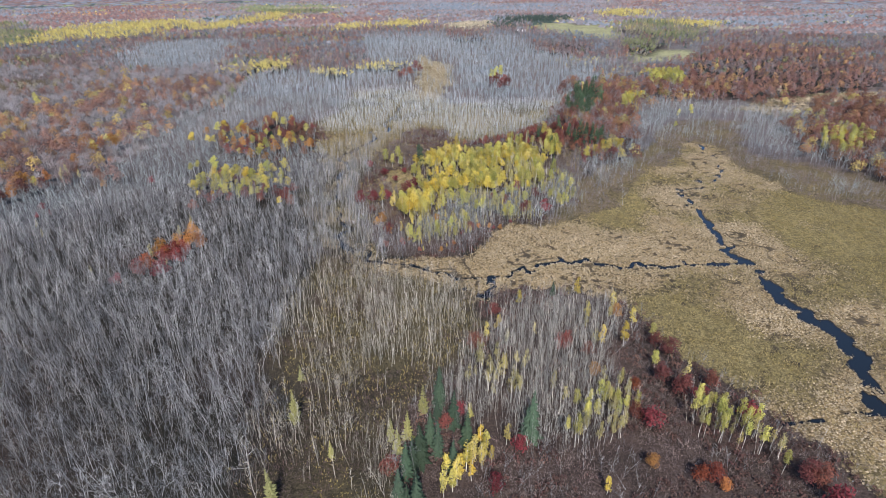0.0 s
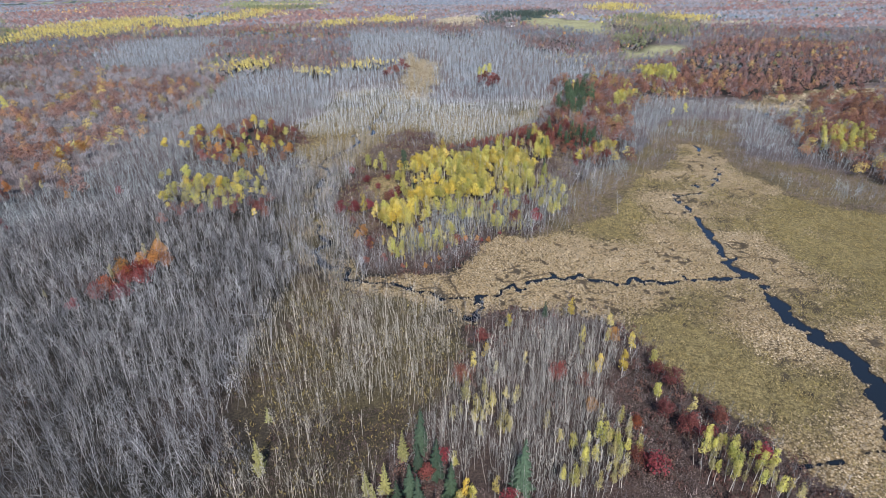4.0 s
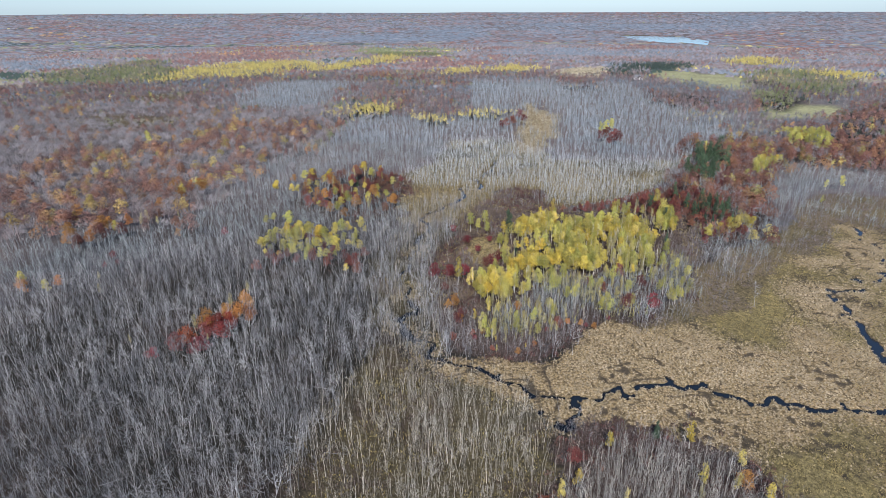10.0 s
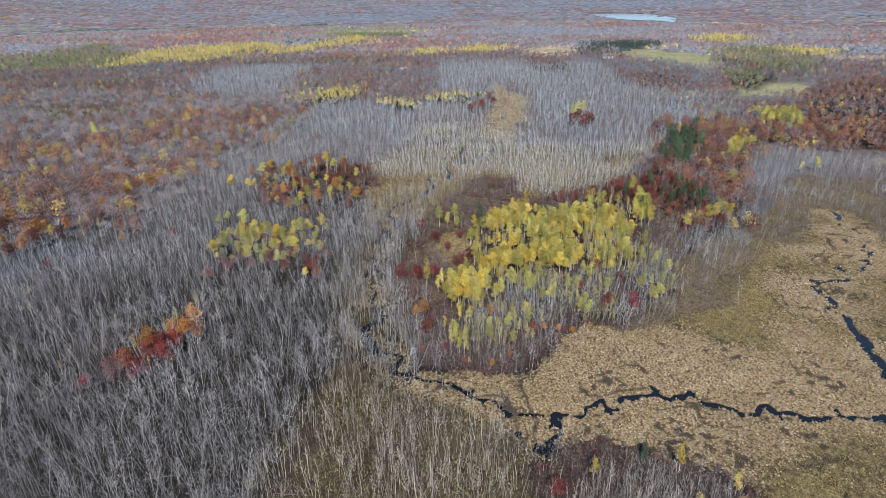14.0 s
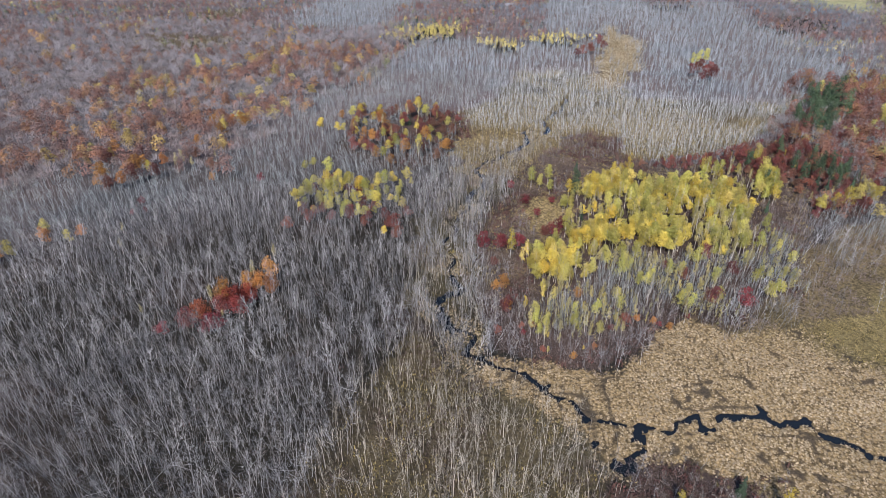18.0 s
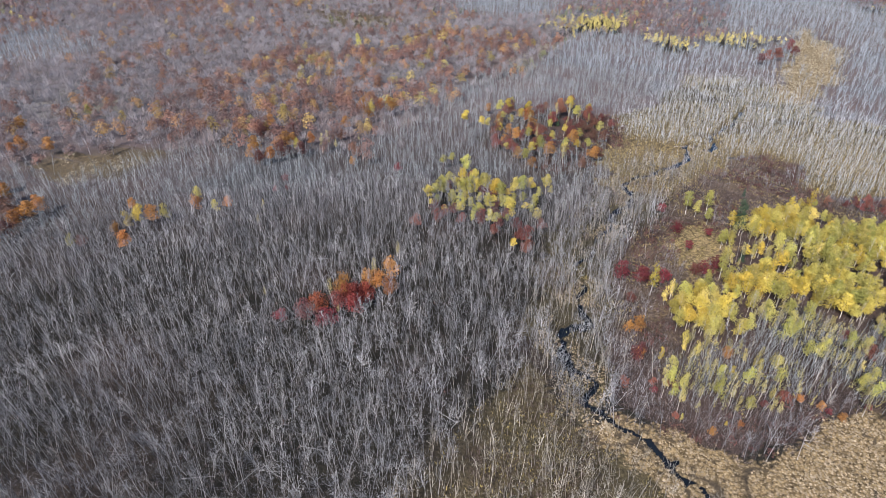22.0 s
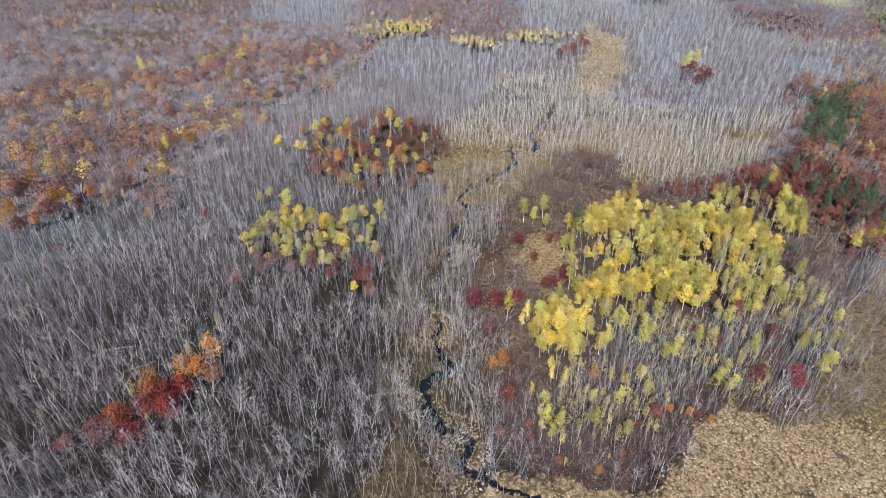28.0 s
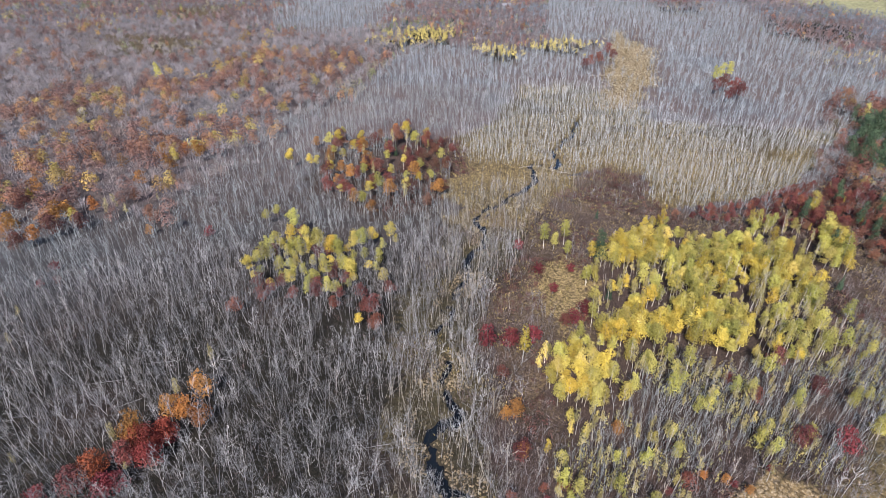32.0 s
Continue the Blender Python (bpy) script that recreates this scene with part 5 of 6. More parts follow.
def house(x, y, turn, long, deep, high, wall, label):
    h = tagged(new("house"), label, "house", "far houses")
    a, c = long / 2, deep / 2
    body = box(-a, a, -c, c, -0.5, high)
    body.add([(-a, -c, high), (-a, c, high), (-a, 0, high + c * 0.75), (a, -c, high), (a, c, high), (a, 0, high + c * 0.75)], [(0, 2, 1), (3, 4, 5)])
    part("wall", body, wall, h)
    roof, o, e = Shape(), 0.5, 0.18
    for s in (-1, 1):
        y1, z1, z2 = s * (c + o), high - o * 0.75, high + c * 0.75
        roof.add([(-a - o, y1, z1), (a + o, y1, z1), (a + o, 0, z2), (-a - o, 0, z2), (-a - o, y1, z1 + e), (a + o, y1, z1 + e), (a + o, 0, z2 + e), (-a - o, 0, z2 + e)],
                 [(0, 1, 2), (0, 2, 3), (4, 6, 5), (4, 7, 6), (0, 4, 5), (0, 5, 1), (0, 3, 7), (0, 7, 4), (1, 5, 6), (1, 6, 2)])
    r = part("roof", roof, GREYROOF, h)
    part("chimney", box(a * 0.4, a * 0.4 + 0.8, -0.4, 0.4, high + 0.5, high + c * 0.75 + 1.2), BROWN_WALL, r)
    part("door", box(-0.5, 0.5, -c - 0.06, -c + 0.02, 0, 2.1), BROWN_WALL, h)
    for k in (-0.7, -0.35, 0.4, 0.72):
        w = part("window", box(a * k - 0.6, a * k + 0.6, -c - 0.05, -c + 0.02, 1.0, 2.3), WHITE, h)
        part("pane", box(a * k - 0.5, a * k + 0.5, -c - 0.07, -c - 0.04, 1.1, 2.2), PANE, w)
    h.matrix_basis = pose(x, y, float(relief(x, y)), 0, 0, turn)
    take(x, y, 9)


house(292, 1045, -12, 16, 9, 4.5, WHITE, "white farmhouse with a grey roof among trees")
house(307, 1058, 60, 12, 8, 4.0, BROWN_WALL, "low brown barn with a grey roof")
house(-53, 895, 8, 11, 8, 3.5, BROWN_WALL, "small brown cabin with a grey roof in the woods")

dam = tagged(new("beaver_dam"), "low curved beaver dam of grey sticks across the creek", "dam")
for k in range(46):
    f = k / 45
    x0, y0 = -12 + 24 * f + R.uniform(-0.8, 0.8), 366 + 3.5 * math.sin(f * 5) + R.uniform(-0.9, 0.9)
    a, ln = R.uniform(-0.6, 0.6) + (1.2 if k % 3 == 0 else 0), R.uniform(1.2, 2.8)
    s = Shape()
    s.limb((x0 - math.cos(a) * ln / 2, y0 - math.sin(a) * ln / 2, 0.02), (x0 + math.cos(a) * ln / 2, y0 + math.sin(a) * ln / 2, R.uniform(0.1, 0.5)), 0.09, 0.05, 5)
    part("stick", s, SNAG_ONE if k % 2 else DARKBARK, dam)

log_shapes = []
for k in range(4):
    s = Shape()
    s.limb((0, 0, 0.1), (8 + k, 0.4 * k, 0.15), 0.11, 0.04, 6)
    c = Shape()
    for _ in range(8):
        f = R.uniform(0.45, 0.95)
        p = Vector(((8 + k) * f, 0.4 * k * f, 0.2))
        c.limb(p, p + Vector((R.uniform(0.4, 1.4), R.uniform(-1.2, 1.2), R.uniform(0.0, 0.9))), 0.05, 0.0)
    log_shapes.append([("trunk", s.mesh("fallen_trunk", TWIG_ONE)), ("bare_crown", c.mesh("fallen_crown", TWIG_ONE))])
LOG = Kind("fallen_tree", "bleached fallen tree lying on the ground", "log", "fallen trees", log_shapes, 0)
for px, py in spots([(-140, 70), (-60, 55), (-30, 60), (-26, 150), (-40, 200), (-60, 240), (-140, 200)], 21, R):
    LOG.put(px, py, R.uniform(0.6, 0.9), R)

# ---------------------------------------------------------------- the bare woods
x, y = grid(-260, 260, 8, 330, 2.12)
z = zone(x, y, 2.5)
d = np.hypot(x + 5, y - 20)
k = ((z == Z["woods"]) | (z == Z["mixed_clump"]) | (z == Z["yellow_clump"]) | (np.isin(z, (Z["dead_low"], Z["brush"])) & (lattice(x, y, 12, 57) > np.where(z == Z["dead_low"], np.where(y < 85, np.clip(0.15 + (x + 50) / 30, 0.1, 0.74), np.clip(0.15 + (x + 50) / 50, 0.1, 0.66)), 0.62))) | ((z == Z["bank"]) & (y < 300) & (lattice(x, y, 12, 57) > 0.25) & (from_stream(x, y) > 1.5))) & in_reach(x, y) & (d < 265) & (lattice(x, y, 16, 51) > 0.1) & (lattice(x, y, 5.5, 50) > 0.12) & free(x, y)
k &= ~((x > 120) & (y < 230))
low = k & (z == Z["dead_low"]) & (rng.random(len(x)) > np.clip(np.where(y < 85, (-34 - x) / 20, (-18 - x) / 34), 0, 1))
scatter("dead_trees", "slim grey-tan leafless trees over wet grass", "woods", SNAGWOOD, [*STEM_T, *BARE_T2[:4]], x[low], y[low], rng.uniform(0.6, 1.0, low.sum()), rng.random(low.sum()) ** 1.2, lean=0.1)
k &= ~low
k, k2 = k & (d < 165), k & (d >= 165)
scatter("bare_woods", "dense leafless grey woods with fine upright twigs", "woods", TWIG, BARE_T, x[k], y[k], rng.uniform(0.65, 1.1, k.sum()),
        (0.3 * lattice(x[k], y[k], 30, 52) - 0.05 - 0.24 * np.clip((-70 - x[k]) / 50, 0, 1) + 0.95 * rng.random(k.sum()) ** 1.2).clip(0, 1), lean=0.1)
scatter("bare_woods", "dense leafless grey woods beyond the dead trees", "woods", TWIG, BARE_T2, x[k2], y[k2], rng.uniform(0.65, 1.1, k2.sum()),
        (0.3 * lattice(x[k2], y[k2], 30, 52) - 0.05 + 0.95 * rng.random(k2.sum()) ** 1.2).clip(0, 1), lean=0.1)
x, y = grid(-620, 620, 20, 560, 3.05)
z = zone(x, y, 2.5)
d = np.hypot(x + 5, y - 20)
k = np.isin(z, (Z["woods"], Z["mix"], Z["ridge"], Z["isle"], Z["brush"], Z["mixed_clump"])) & in_reach(x, y) & free(x, y) & (d >= 262) & (d < 480) & (lattice(x, y, 20, 51) > np.where(z == Z["woods"], 0.1, np.where(z == Z["brush"], 0.66, np.where(z == Z["mix"], 0.7, 0.3))))
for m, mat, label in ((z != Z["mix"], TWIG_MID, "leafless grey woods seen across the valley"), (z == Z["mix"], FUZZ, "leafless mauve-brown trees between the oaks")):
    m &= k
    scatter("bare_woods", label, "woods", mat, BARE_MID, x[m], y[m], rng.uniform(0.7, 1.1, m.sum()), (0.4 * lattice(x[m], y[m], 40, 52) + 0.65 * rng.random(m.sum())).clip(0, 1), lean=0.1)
x, y = grid(-1100, 1100, 200, 1000, 4.6)
z = zone(x, y, 7)
d = np.hypot(x + 5, y - 20)
k = np.isin(z, (Z["woods"], Z["pale_far"], Z["grey"])) & in_reach(x, y) & ((d >= 478) | (z == Z["grey"])) & (d < 980) & ((abs(x - 60) < 190) | np.isin(z, (Z["pale_far"], Z["grey"])))
k &= (y < 640) | (x > 0) | (z == Z["grey"])
scatter("bare_woods", "grey leafless woods in the distance", "woods", TWIG_HAZED, FAR_BARE, x[k], y[k], rng.uniform(0.75, 1.2, k.sum()),
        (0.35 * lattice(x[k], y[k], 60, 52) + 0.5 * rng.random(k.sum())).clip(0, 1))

# pale stems
x, y = grid(-40, 125, 30, 270, 1.3)
z = zone(x, y, 2.5)
k = (z == Z["stems"]) & (lattice(x, y, 9, 54) > 0.12) & (rng.random(len(x)) < 0.85)
scatter("bare_aspens", "thicket of slim leafless grey aspens", "woods", TWIG_MID, TWIGGY_T, x[k], y[k], rng.uniform(0.7, 1.15, k.sum()), rng.random(k.sum()), lean=0.08)
k = (z == Z["hill_stems"]) & (lattice(x, y, 9, 54) > 0.15) & free(x, y)
scatter("bare_aspens", "crowded pale leafless aspen stems", "woods", STEMWOOD, STEM_T, x[k], y[k], rng.uniform(0.6, 1.05, k.sum()), rng.random(k.sum()), lean=0.05)
x, y = grid(-10, 110, 165, 265, 2.1)
z = zone(x, y, 2.5)
k = (z == Z["stems"]) & (0.6 * lattice(x, y, 22, 71) + 0.4 * lattice(x, y, 7, 72) > 0.42)
scatter("leafy_saplings", "slim aspen saplings with a few lime yellow leaves", "woods", WOODS, [leafy_crown(R, lobes(R, 1.5, 6.5, 1.0, 4), 26, 0.36).arrays() for _ in range(6)],
        x[k], y[k], rng.uniform(0.7, 1.15, k.sum()), rng.uniform(0.64, 0.76, k.sum()), lean=0.05)
x, y = grid(-60, 30, 30, 350, 2.0)
z = zone(x, y, 4.0)
k = (np.isin(z, (Z["dead_low"], Z["bank"])) & (lattice(x, y, 14, 55) > np.where(y < 82, 0.68, 0.3)) & ((z != Z["dead_low"]) | (rng.random(len(x)) < (x + 56) / 26))) & (from_stream(x, y) > 0.8)
scatter("dead_trees", "standing dead pale trunks in flooded grass", "woods", SNAGWOOD, [*SNAG_T, *BARE_T2[:5], *STEM_T[:3]], x[k], y[k], rng.uniform(0.45, 1.0, k.sum()), rng.random(k.sum()) ** 1.3, lean=0.08)
x, y = grid(-80, 200, 315, 570, 1.95)
z = zone(x, y, 5.0)
k = (z == Z["dead_top"]) & (lattice(x, y, 40, 56) > np.clip((400 - y) / 120, 0.08, 0.75)) & (from_stream(x, y) > 0.8)
scatter("dead_trees", "standing dead silver-grey trunks over wet meadow", "woods", SILVER, DEAD_T, x[k], y[k], rng.uniform(0.55, 1.1, k.sum()), rng.random(k.sum()), lean=0.05)

# ---------------------------------------------------------------- coloured woods
x, y = grid(-760, 620, 160, 820, 6.3)
z = zone(x, y, 8.0)
ok = in_reach(x, y) & free(x, y)
patch = 0.55 * lattice(x, y, 60, 58) + 0.45 * lattice(x, y, 22, 59)
orange = inside(ORANGE_WOOD, x + 30 * (lattice(x, y, 50, 15) - 0.5), y + 30 * (lattice(x, y, 50, 16) - 0.5))
leafy = rng.random(len(x)) < np.where(orange, np.clip(1.8 * patch - 0.32, 0.18, 0.72), np.clip(1.1 * patch - 0.45, 0.03, 0.3))
k = ok & (z == Z["mix"]) & leafy
tone = np.interp(rng.random(len(x)) * 0.75 + 0.25 * lattice(x, y, 30, 60) + np.where(orange, 0.0, -0.12), (0, 0.40, 0.58, 0.70, 0.79, 0.88, 1), (0.0, 0.18, 0.34, 0.5, 0.66, 0.83, 1.0))
scatter("mixed_woods", "rust, orange and yellow autumn oak woods", "woods", MIX_LEAVES, MID_CROWN, x[k], y[k], rng.uniform(0.65, 1.2, k.sum()), tone[k])
k = ok & (((z == Z["mix"]) & ~leafy) | (np.isin(z, (Z["ridge"], Z["isle"])) & (rng.random(len(x)) < 0.3)))
scatter("mixed_woods", "round leafless mauve-brown crowns among the oaks", "woods", FUZZ, FUZZ_T, x[k], y[k], rng.uniform(0.65, 1.15, k.sum()),
        np.where(np.hypot(x[k], y[k]) > 450, 0.3 + 0.3 * rng.random(k.sum()), 0.5 * lattice(x[k], y[k], 40, 64) + 0.5 * rng.random(k.sum())).clip(0, 1))
k = ok & np.isin(z, (Z["ridge"], Z["isle"])) & (rng.random(len(x)) < 0.75)
tone = np.where(rng.random(len(x)) < 0.16, 0.28 + 0.45 * rng.random(len(x)), 0.02 + 0.24 * rng.random(len(x)))
scatter("mixed_woods", "dark red and rust oak woods with pines", "woods", WOODS, MID_CROWN, x[k], y[k], rng.uniform(0.75, 1.2, k.sum()), tone[k])

# far woods: shares of grey, mauve, brown, rust, orange, gold, tan, olive and pine in each sort of stand
SHARES = {"woods": (16, 27, 24, 19, 2.2, 0.8, 5, 3.8, 2.2), "mix": (8, 38, 24, 18, 7, 2, 2, 1, 0), "grey": (88, 8, 2, 2, 0, 0, 0, 0, 0), "rust_far": (1, 12, 22, 54, 6, 1, 1, 2, 1),
          "gold": (4, 2, 0, 0, 4, 86, 4, 0, 0), "lime_far": (2, 7, 2, 1, 1, 2, 17, 64, 4), "pine_far": (0, 0, 0, 4, 0, 0, 0, 6, 90), "pale_far": (30, 25, 0, 0, 0, 2, 43, 0, 0),
          "brown": (4, 26, 30, 6, 2, 2, 22, 8, 0), "tan_far": (0, 2, 4, 0, 0, 0, 90, 4, 0), "ridge": (2, 12, 20, 50, 8, 3, 2, 1, 2)}


def far_tone(x, y, z, unhazed=1.0, stray=0.25, size=1.0):
    """Which sort of tree stands where, far off, in long uneven patches."""
    n = 0.5 * lattice(x / 3 / size, y / size, 240, 61) + 0.35 * lattice(x / 2.5 / size, y / size, 95, 62) + 0.22 * lattice(x / 1.5 / size, y / size, 36, 63)
    u = np.argsort(np.argsort(n + 0.03 * rng.random(len(x)))) / max(1, len(n))
    u = (u * 2.0) % 1.0
    u = np.where(rng.random(len(x)) < stray, rng.random(len(x)), u)
    out = np.zeros(len(x))
    for name, share in SHARES.items():
        m = z == Z[name]
        ends = np.cumsum(share) / sum(share)
        out[m] = np.searchsorted(ends, np.where(m, u, 0)[m].clip(0, 0.9999)) / 8
    # Haze painted as colour: far trees shift to blue-grey and mauve tones.
    if unhazed < 1:
        out = np.where((out > 0.8) & (out < 0.95) & (z == Z["woods"]) & (rng.random(len(x)) < 0.7), 0.25, out)
        out = np.where((out > 0.45) & (out < 0.7) & (z == Z["woods"]), 0.12, np.where(rng.random(len(x)) > unhazed, 0.0, out))
        out = np.where(out < 0.4, out * 0.85, out)
    return (out * 8 + 0.3 * rng.normal(0, 1, len(x)) * (out < 0.5) + 0.15 * rng.random(len(x))).clip(0, 8) / 8


FAR_ZONES = [Z[n] for n in SHARES]
x, y = grid(-1100, 1250, 420, 1180, 6.3)
z = zone(x, y, 3.0)
d = np.hypot(x, y)
tone = far_tone(x, y, z)
ok = in_reach(x, y) & free(x, y) & np.isin(z, FAR_ZONES) & (d > 470) & (d < 1150) & ~((z == Z["woods"]) & (abs(x - 60) < 190) & (d < 960) & ((y < 640) | (x > 0))) & ((z != Z["mix"]) | (d > 800)) & (z != Z["grey"])
ok &= (z != Z["ridge"]) | (y > 800) 
ok &= ~np.isin(z, (Z["brown"], Z["tan_far"])) | (rng.random(len(x)) < np.where(z == Z["brown"], 0.4, 0.03))
bare = (tone < 0.22) | (np.isin(z, (Z["pale_far"],)))
k = ok & bare
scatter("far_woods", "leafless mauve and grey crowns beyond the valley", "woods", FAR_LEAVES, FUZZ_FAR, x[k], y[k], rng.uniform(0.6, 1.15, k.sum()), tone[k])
stand = np.isin(z, (Z["gold"], Z["lime_far"], Z["pine_far"]))
k = ok & ~bare & ~stand
scatter("far_woods", "rust, brown and tan autumn woods beyond the valley", "woods", FAR_LEAVES, FAR_LEAF, x[k], y[k], rng.uniform(0.55, 1.05, k.sum()), tone[k])
x, y = grid(-1000, 800, 560, 1620, 4.6)
z = zone(x, y, 4.0)
tone = far_tone(x, y, z)
k = np.isin(z, (Z["gold"], Z["lime_far"], Z["pine_far"])) & in_reach(x, y) & (rng.random(len(x)) < 0.9 - 0.55 * (lattice(x, y, 30, 65) < 0.35))
near = k & (y < 800)
scatter("far_stands", "low pale yellow aspen stands behind the grey woods", "woods", FAR_LEAVES, [far_crown(R, R.uniform(7, 9), R.uniform(2.4, 3.2), 60, 0.8) for _ in range(6)], x[near], y[near], rng.uniform(0.6, 1.0, near.sum()), tone[near])
k &= ~near
scatter("far_stands", "long stands of yellow and olive aspen with dark pines", "woods", FAR_LEAVES, FAR_STAND, x[k], y[k], rng.uniform(0.7, 1.15, k.sum()), tone[k])
x, y = grid(-1700, 1900, 900, 2200, 8.6)
z = zone(x, y, 2.5)
d = np.hypot(x, y)
tone = far_tone(x, y, z, 0.95, 0.06, 2.0)
k = in_reach(x, y) & np.isin(z, FAR_ZONES) & ~np.isin(z, (Z["gold"], Z["tan_far"], Z["brown"])) & (d >= 1140) & (d < 2100) & (rng.random(len(x)) < 0.85)
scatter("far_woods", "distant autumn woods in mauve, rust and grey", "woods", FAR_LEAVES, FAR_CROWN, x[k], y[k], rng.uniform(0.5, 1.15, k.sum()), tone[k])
x, y = grid(-4100, 4300, 1400, 4850, 20.0)
k = in_reach(x, y) & (np.hypot(x, y) > 2050) & (np.hypot(x, y) < 4830)
x, y = x[k], y[k]
z = zone(x, y, 2.5)
tone = far_tone(x, y, z, 0.7, 0.03, 4.0)
k = np.isin(z, FAR_ZONES) & (z != Z["tan_far"]) & (rng.random(len(x)) < 0.8)
scatter("far_woods", "woods towards the horizon in hazed autumn colours", "woods", FAR_LEAVES, HORIZON_CROWN, x[k], y[k], rng.uniform(0.4, 1.3, k.sum()), tone[k])

# ---------------------------------------------------------------- reeds, sedge and brush
x, y = grid(-45, 330, 15, 315, 0.8)
k0 = in_reach(x, y)
x, y = x[k0], y[k0]
z, e = zone(x, y, 1.5), from_stream(x, y)
wet = (34 - e) / 24 + (lattice(x, y, 18, 31) - 0.5) * 1.8 + 1.3 * np.clip((112 - x) / 30, 0, 1) * (y > 125)
isle = (((lattice(x, y, 4.2, 91) > 0.60) & (e > -2.2) & (x > 110) & (y < 132)) | ((lattice(x, y, 2.7, 91) > 0.55) & (x < 42) & (x > 18) & (y > 118) & (y < 137))) & (e < 0)
k = (z == Z["marsh"]) & ((e > 0.25) | isle) & (rng.random(len(x)) < wet) & (lattice(x, y, 2.3, 38) * 0.45 + lattice(x, y, 1.2, 37) * 0.25 + lattice(x, y, 11, 39) * 0.42 < np.where(e < 15, 0.73, 0.81)) & ((np.abs(lattice(x, y, 8, 95) - 0.5) > 0.03) | (e > 22) | (lattice(x, y, 19, 96) < 0.45))
k |= np.isin(z, (Z["bank"], Z["dead_low"])) & (e > 0.25) & (e < 6) & (lattice(x, y, 9, 97) > np.where(y > 185, 0.68, 0.3))
scatter("reed_bed", "dry tan reeds in tussocks along the streams", "reeds", REED, REED_T, x[k], y[k], 0.4 + 0.45 * lattice(x[k], y[k], 2.6, 76) + 0.25 * rng.random(k.sum()),
        (0.3 * lattice(x[k], y[k], 3.5, 77) + 0.5 * lattice(x[k], y[k], 22, 68) + 0.32 * rng.random(k.sum()) - 0.08).clip(0, 1), lean=0.25)
x2, y2 = grid(20, 125, 470, 780, 1.6)
k2 = zone(x2, y2, 2.5) == Z["clearing"]
scatter("meadow_grass", "pale straw grass in the long clearing", "grass", STRAW_DRY, SEDGE_T, x2[k2], y2[k2], 1.0 + 0.9 * lattice(x2[k2], y2[k2], 6, 76), (0.75 * lattice(x2[k2], y2[k2], 12, 77) + 0.25 * rng.random(k2.sum())).clip(0, 1), lean=0.25)
x2, y2 = grid(120, 300, 1030, 1310, 4.2)
k2 = zone(x2, y2, 2.5) == Z["tan_far"]
scatter("reed_bed", "pale straw meadow far off beside the woods", "grass", STRAW_DRY, REED_T, x2[k2], y2[k2], 3.0 + 1.4 * lattice(x2[k2], y2[k2], 12, 76), 0.3 + 0.6 * lattice(x2[k2], y2[k2], 18, 77), lean=0.25)
x2, y2 = grid(-325, -240, 175, 260, 1.6)
k2 = (zone(x2, y2, 1.0) == Z["brown"]) & (lattice(x2 * 0.7 + y2 * 0.7, (y2 - x2) * 0.2, 5, 88) > 0.42)
scatter("cut_brush", "pale cut brush and straw on a logged strip", "brush", STRAW_DRY, SEDGE_T, x2[k2], y2[k2], rng.uniform(0.8, 1.5, k2.sum()), 0.2 + 0.7 * lattice(x2[k2], y2[k2], 6, 77), lean=0.4)
x2, y2 = grid(300, 500, 345, 450, 2.2)
k2 = zone(x2, y2, 1.5) == Z["marsh"]
scatter("reed_bed", "pale tan reeds along the far brook", "reeds", REED, REED_T, x2[k2], y2[k2], 1.4 + 0.8 * lattice(x2[k2], y2[k2], 5, 76), lattice(x2[k2], y2[k2], 9, 77), lean=0.25)
k = (z == Z["marsh"]) & (e > 0.4) & (rng.random(len(x)) > wet * 0.8) & (rng.random(len(x)) < 0.75)
scatter("sedge_meadow", "olive and straw coloured sedge in the open marsh", "grass", SEDGE, SEDGE_T, x[k], y[k], 0.6 + 0.8 * lattice(x[k], y[k], 3.0, 78), (0.55 * lattice(x[k], y[k], 14, 79) + 0.5 * rng.random(k.sum())).clip(0, 1), lean=0.2)
x, y = grid(-60, 190, 30, 770, 1.9)
z, e = zone(x, y, 1.5), from_stream(x, y)
k = np.isin(z, (Z["dead_low"], Z["dead_top"], Z["bank"], Z["straw"], Z["mound_red"], Z["mound"])) & (e > 0.4) & (~np.isin(z, (Z["mound_red"], Z["mound"])) | (lattice(x, y, 9, 98) > 0.45)) & ((z != Z["bank"]) | (y > 305) | (lattice(x, y, 9, 98) > 0.62)) & ((z != Z["dead_low"]) | ((lattice(x, y, 9, 98) > 0.4) & (rng.random(len(x)) < (x + 56) / 26))) & ((z != Z["dead_top"]) | (lattice(x, y, 15, 98) > np.clip((y - 370) / 150, 0, 0.5)))
scatter("wet_grass", "straw and olive grass under dead trunks", "grass", SEDGE, SEDGE_T, x[k], y[k], rng.uniform(1.0, 1.9, k.sum()), np.where(np.isin(z[k], (Z["dead_low"], Z["bank"])) & (y[k] < 300), 0.46 + 0.06 * rng.random(k.sum()), rng.random(k.sum())))
x, y = grid(-75, 180, 8, 410, 1.65)
z = zone(x, y, 2.5)
k = np.isin(z, (Z["hill"], Z["mound"], Z["mound_red"], Z["skirt"])) & (lattice(x, y, 10, 72) > 0.15)
k |= np.isin(z, (Z["bank"], Z["dead_low"])) & (from_stream(x, y) > 1) & (lattice(x, y, 10, 72) > np.where(y < 85, 0.25, 0.62))
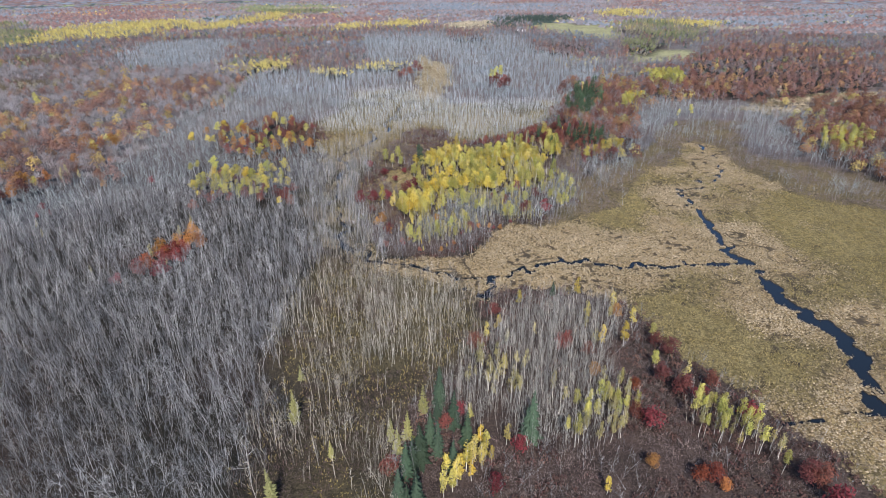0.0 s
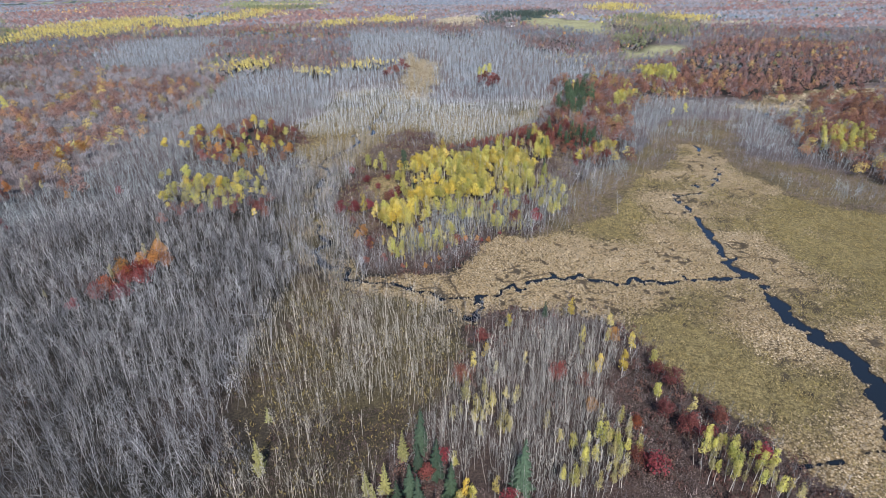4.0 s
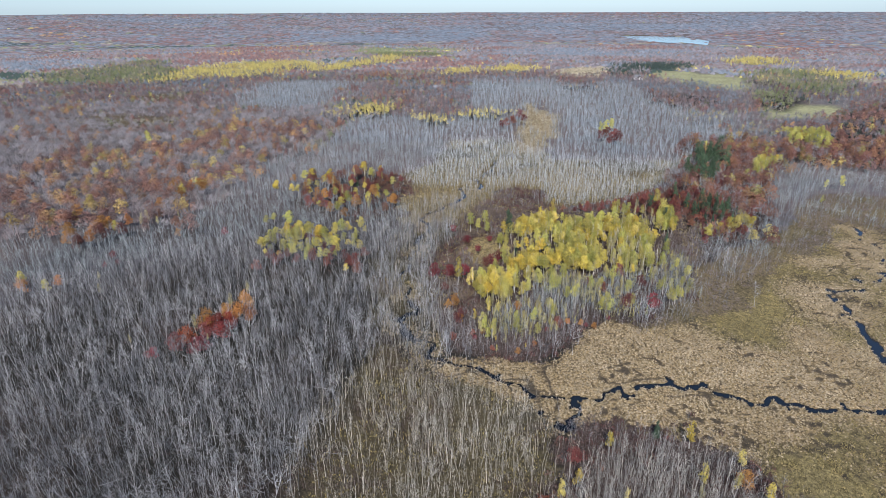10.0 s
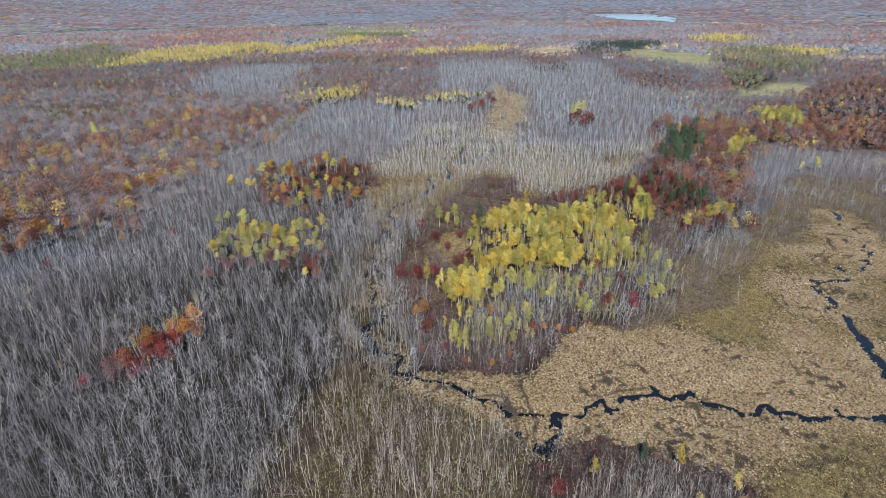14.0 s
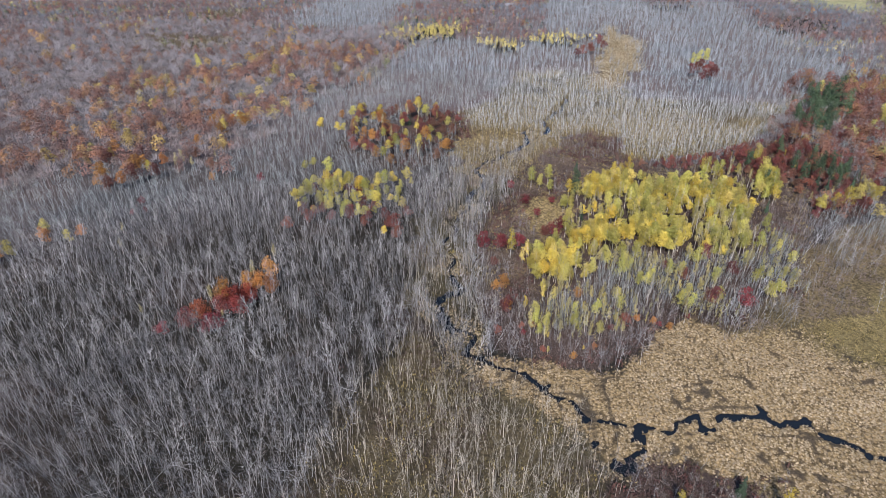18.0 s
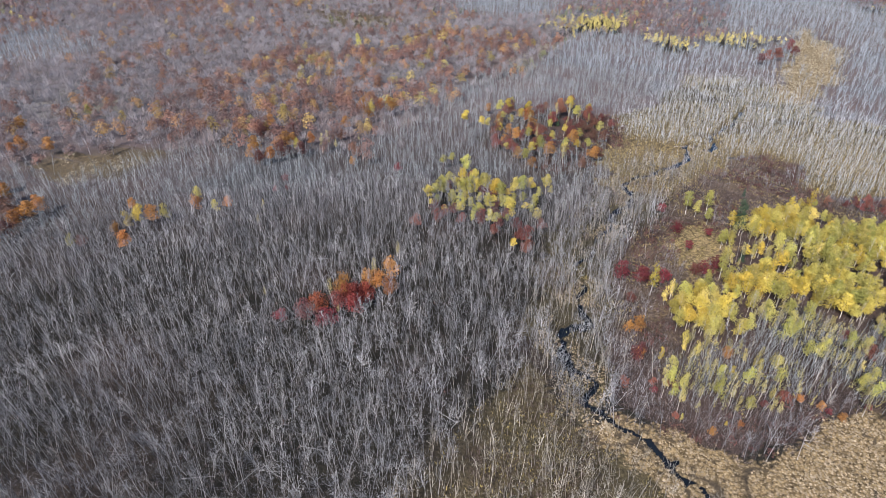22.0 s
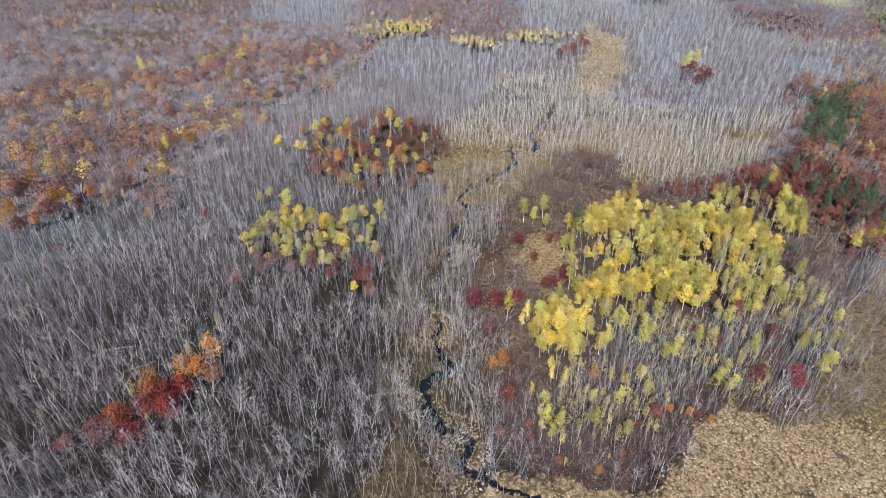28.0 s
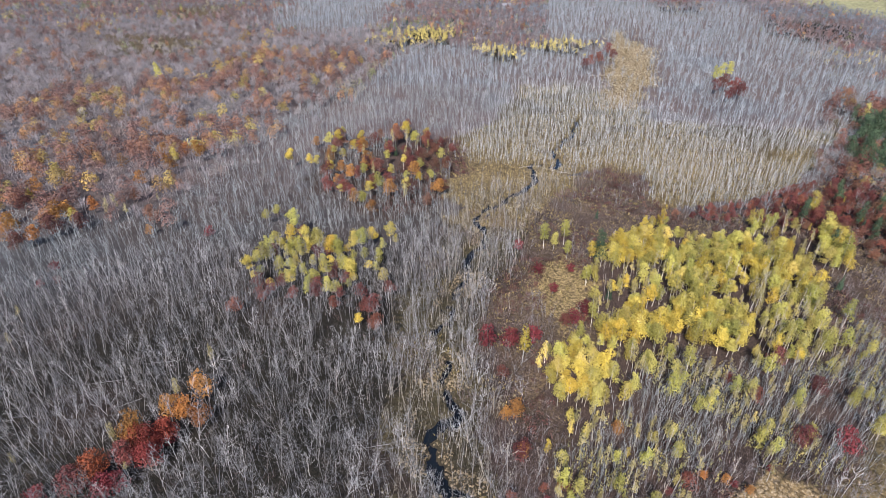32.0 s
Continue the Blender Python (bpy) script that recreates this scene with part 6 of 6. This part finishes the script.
scatter("brush", "dark reddish-brown leafless brush", "shrubs", BRUSH, BUSH_T, x[k], y[k], rng.uniform(0.6, 1.5, k.sum()), np.where(z[k] == Z["hill"], lattice(x[k], y[k], 12, 73) * 0.6 + 0.4 * rng.random(k.sum()), np.where((z[k] == Z["dead_low"]), 0.02 + 0.3 * rng.random(k.sum()), 0.25 + 0.5 * rng.random(k.sum()))).clip(0, 1), lean=0.1)
x, y = grid(-75, 240, 8, 420, 2.6)
z = zone(x, y, 2.0)
k = (np.isin(z, (Z["hill"], Z["mound_red"], Z["skirt"], Z["mixed_clump"], Z["ridge"], Z["mound"])) & (lattice(x, y, 13, 92) > np.where(np.isin(z, (Z["mound_red"], Z["mound"], Z["skirt"])), np.where(y > 335, 0.25, 0.6), 0.45))) | (np.isin(z, (Z["stems"], Z["yellow_clump"], Z["hill_stems"])) & (lattice(x, y, 8, 93) > 0.7))
scatter("red_shrubs", "low maroon-leaved shrubs", "shrubs", RED_BUSH, [leafy_crown(R, [(0, 0, 0.7, 1.1, 1.1, 0.8), (0.7, 0.3, 0.6, 0.8, 0.8, 0.6)], 34, 0.4).arrays() for _ in range(5)], x[k], y[k],
        rng.uniform(0.6, 1.5, k.sum()), (0.5 * lattice(x[k], y[k], 9, 94) + 0.5 * rng.random(k.sum())).clip(0, 1))
x, y = grid(-260, 200, 8, 330, 4.2)
z = zone(x, y, 2.5)
k = np.isin(z, (Z["woods"], Z["hill_stems"], Z["stems"], Z["grove"], Z["yellow_clump"], Z["mixed_clump"])) & in_reach(x, y) & (np.hypot(x, y) < 300) & (lattice(x, y, 18, 74) > 0.2)
scatter("brush", "low brown undergrowth between the trunks", "shrubs", BRUSH, BUSH_T, x[k], y[k], rng.uniform(0.5, 1.1, k.sum()), rng.random(k.sum()))

x, y = grid(50, 330, 130, 375, 2.1)
z = zone(x, y, 2.5)
k = (z == Z["brush"]) & in_reach(x, y) & (lattice(x, y, 12, 75) > 0.3)
scatter("brush", "grey-brown alder brush at the marsh's edge", "shrubs", BRUSH, BUSH_T, x[k], y[k], rng.uniform(0.8, 1.6, k.sum()), 0.5 + 0.25 * rng.random(k.sum()))

x, y = grid(-30, 330, 20, 375, 2.7)
z = zone(x, y, 2.0)
k = in_reach(x, y) & free(x, y) & ((z == Z["skirt"]) | (np.isin(z, (Z["hill"], Z["brush"], Z["mound_red"], Z["mound"], Z["stems"])) & (lattice(x, y, 11, 99) > np.where(z == Z["brush"], np.where(x < 200, 0.24, 0.42), 0.55))) | ((z == Z["hill"]) & (x + 0.55 * y > 108)))
scatter("saplings", "small grey leafless saplings and bushes", "shrubs", TWIG, [*TWIGGY_T, *BARE_T2[:4]], x[k], y[k], rng.uniform(0.4, 0.85, k.sum()), 0.3 + 0.6 * rng.random(k.sum()), lean=0.15)
x, y = grid(-30, 170, 150, 300, 1.9)
z = zone(x, y, 2.0)
k = (z == Z["skirt"]) | ((z == Z["mound"]) & (lattice(x, y, 10, 66) > 0.35)) | ((z == Z["mound_red"]) & (lattice(x, y, 10, 66) > 0.7))
scatter("saplings", "slim grey-brown leafless saplings round the mound", "shrubs", FUZZ, TWIGGY_T, x[k], y[k], rng.uniform(0.45, 0.95, k.sum()), (0.55 * lattice(x[k], y[k], 12, 67) + 0.45 * rng.random(k.sum())), lean=0.12)
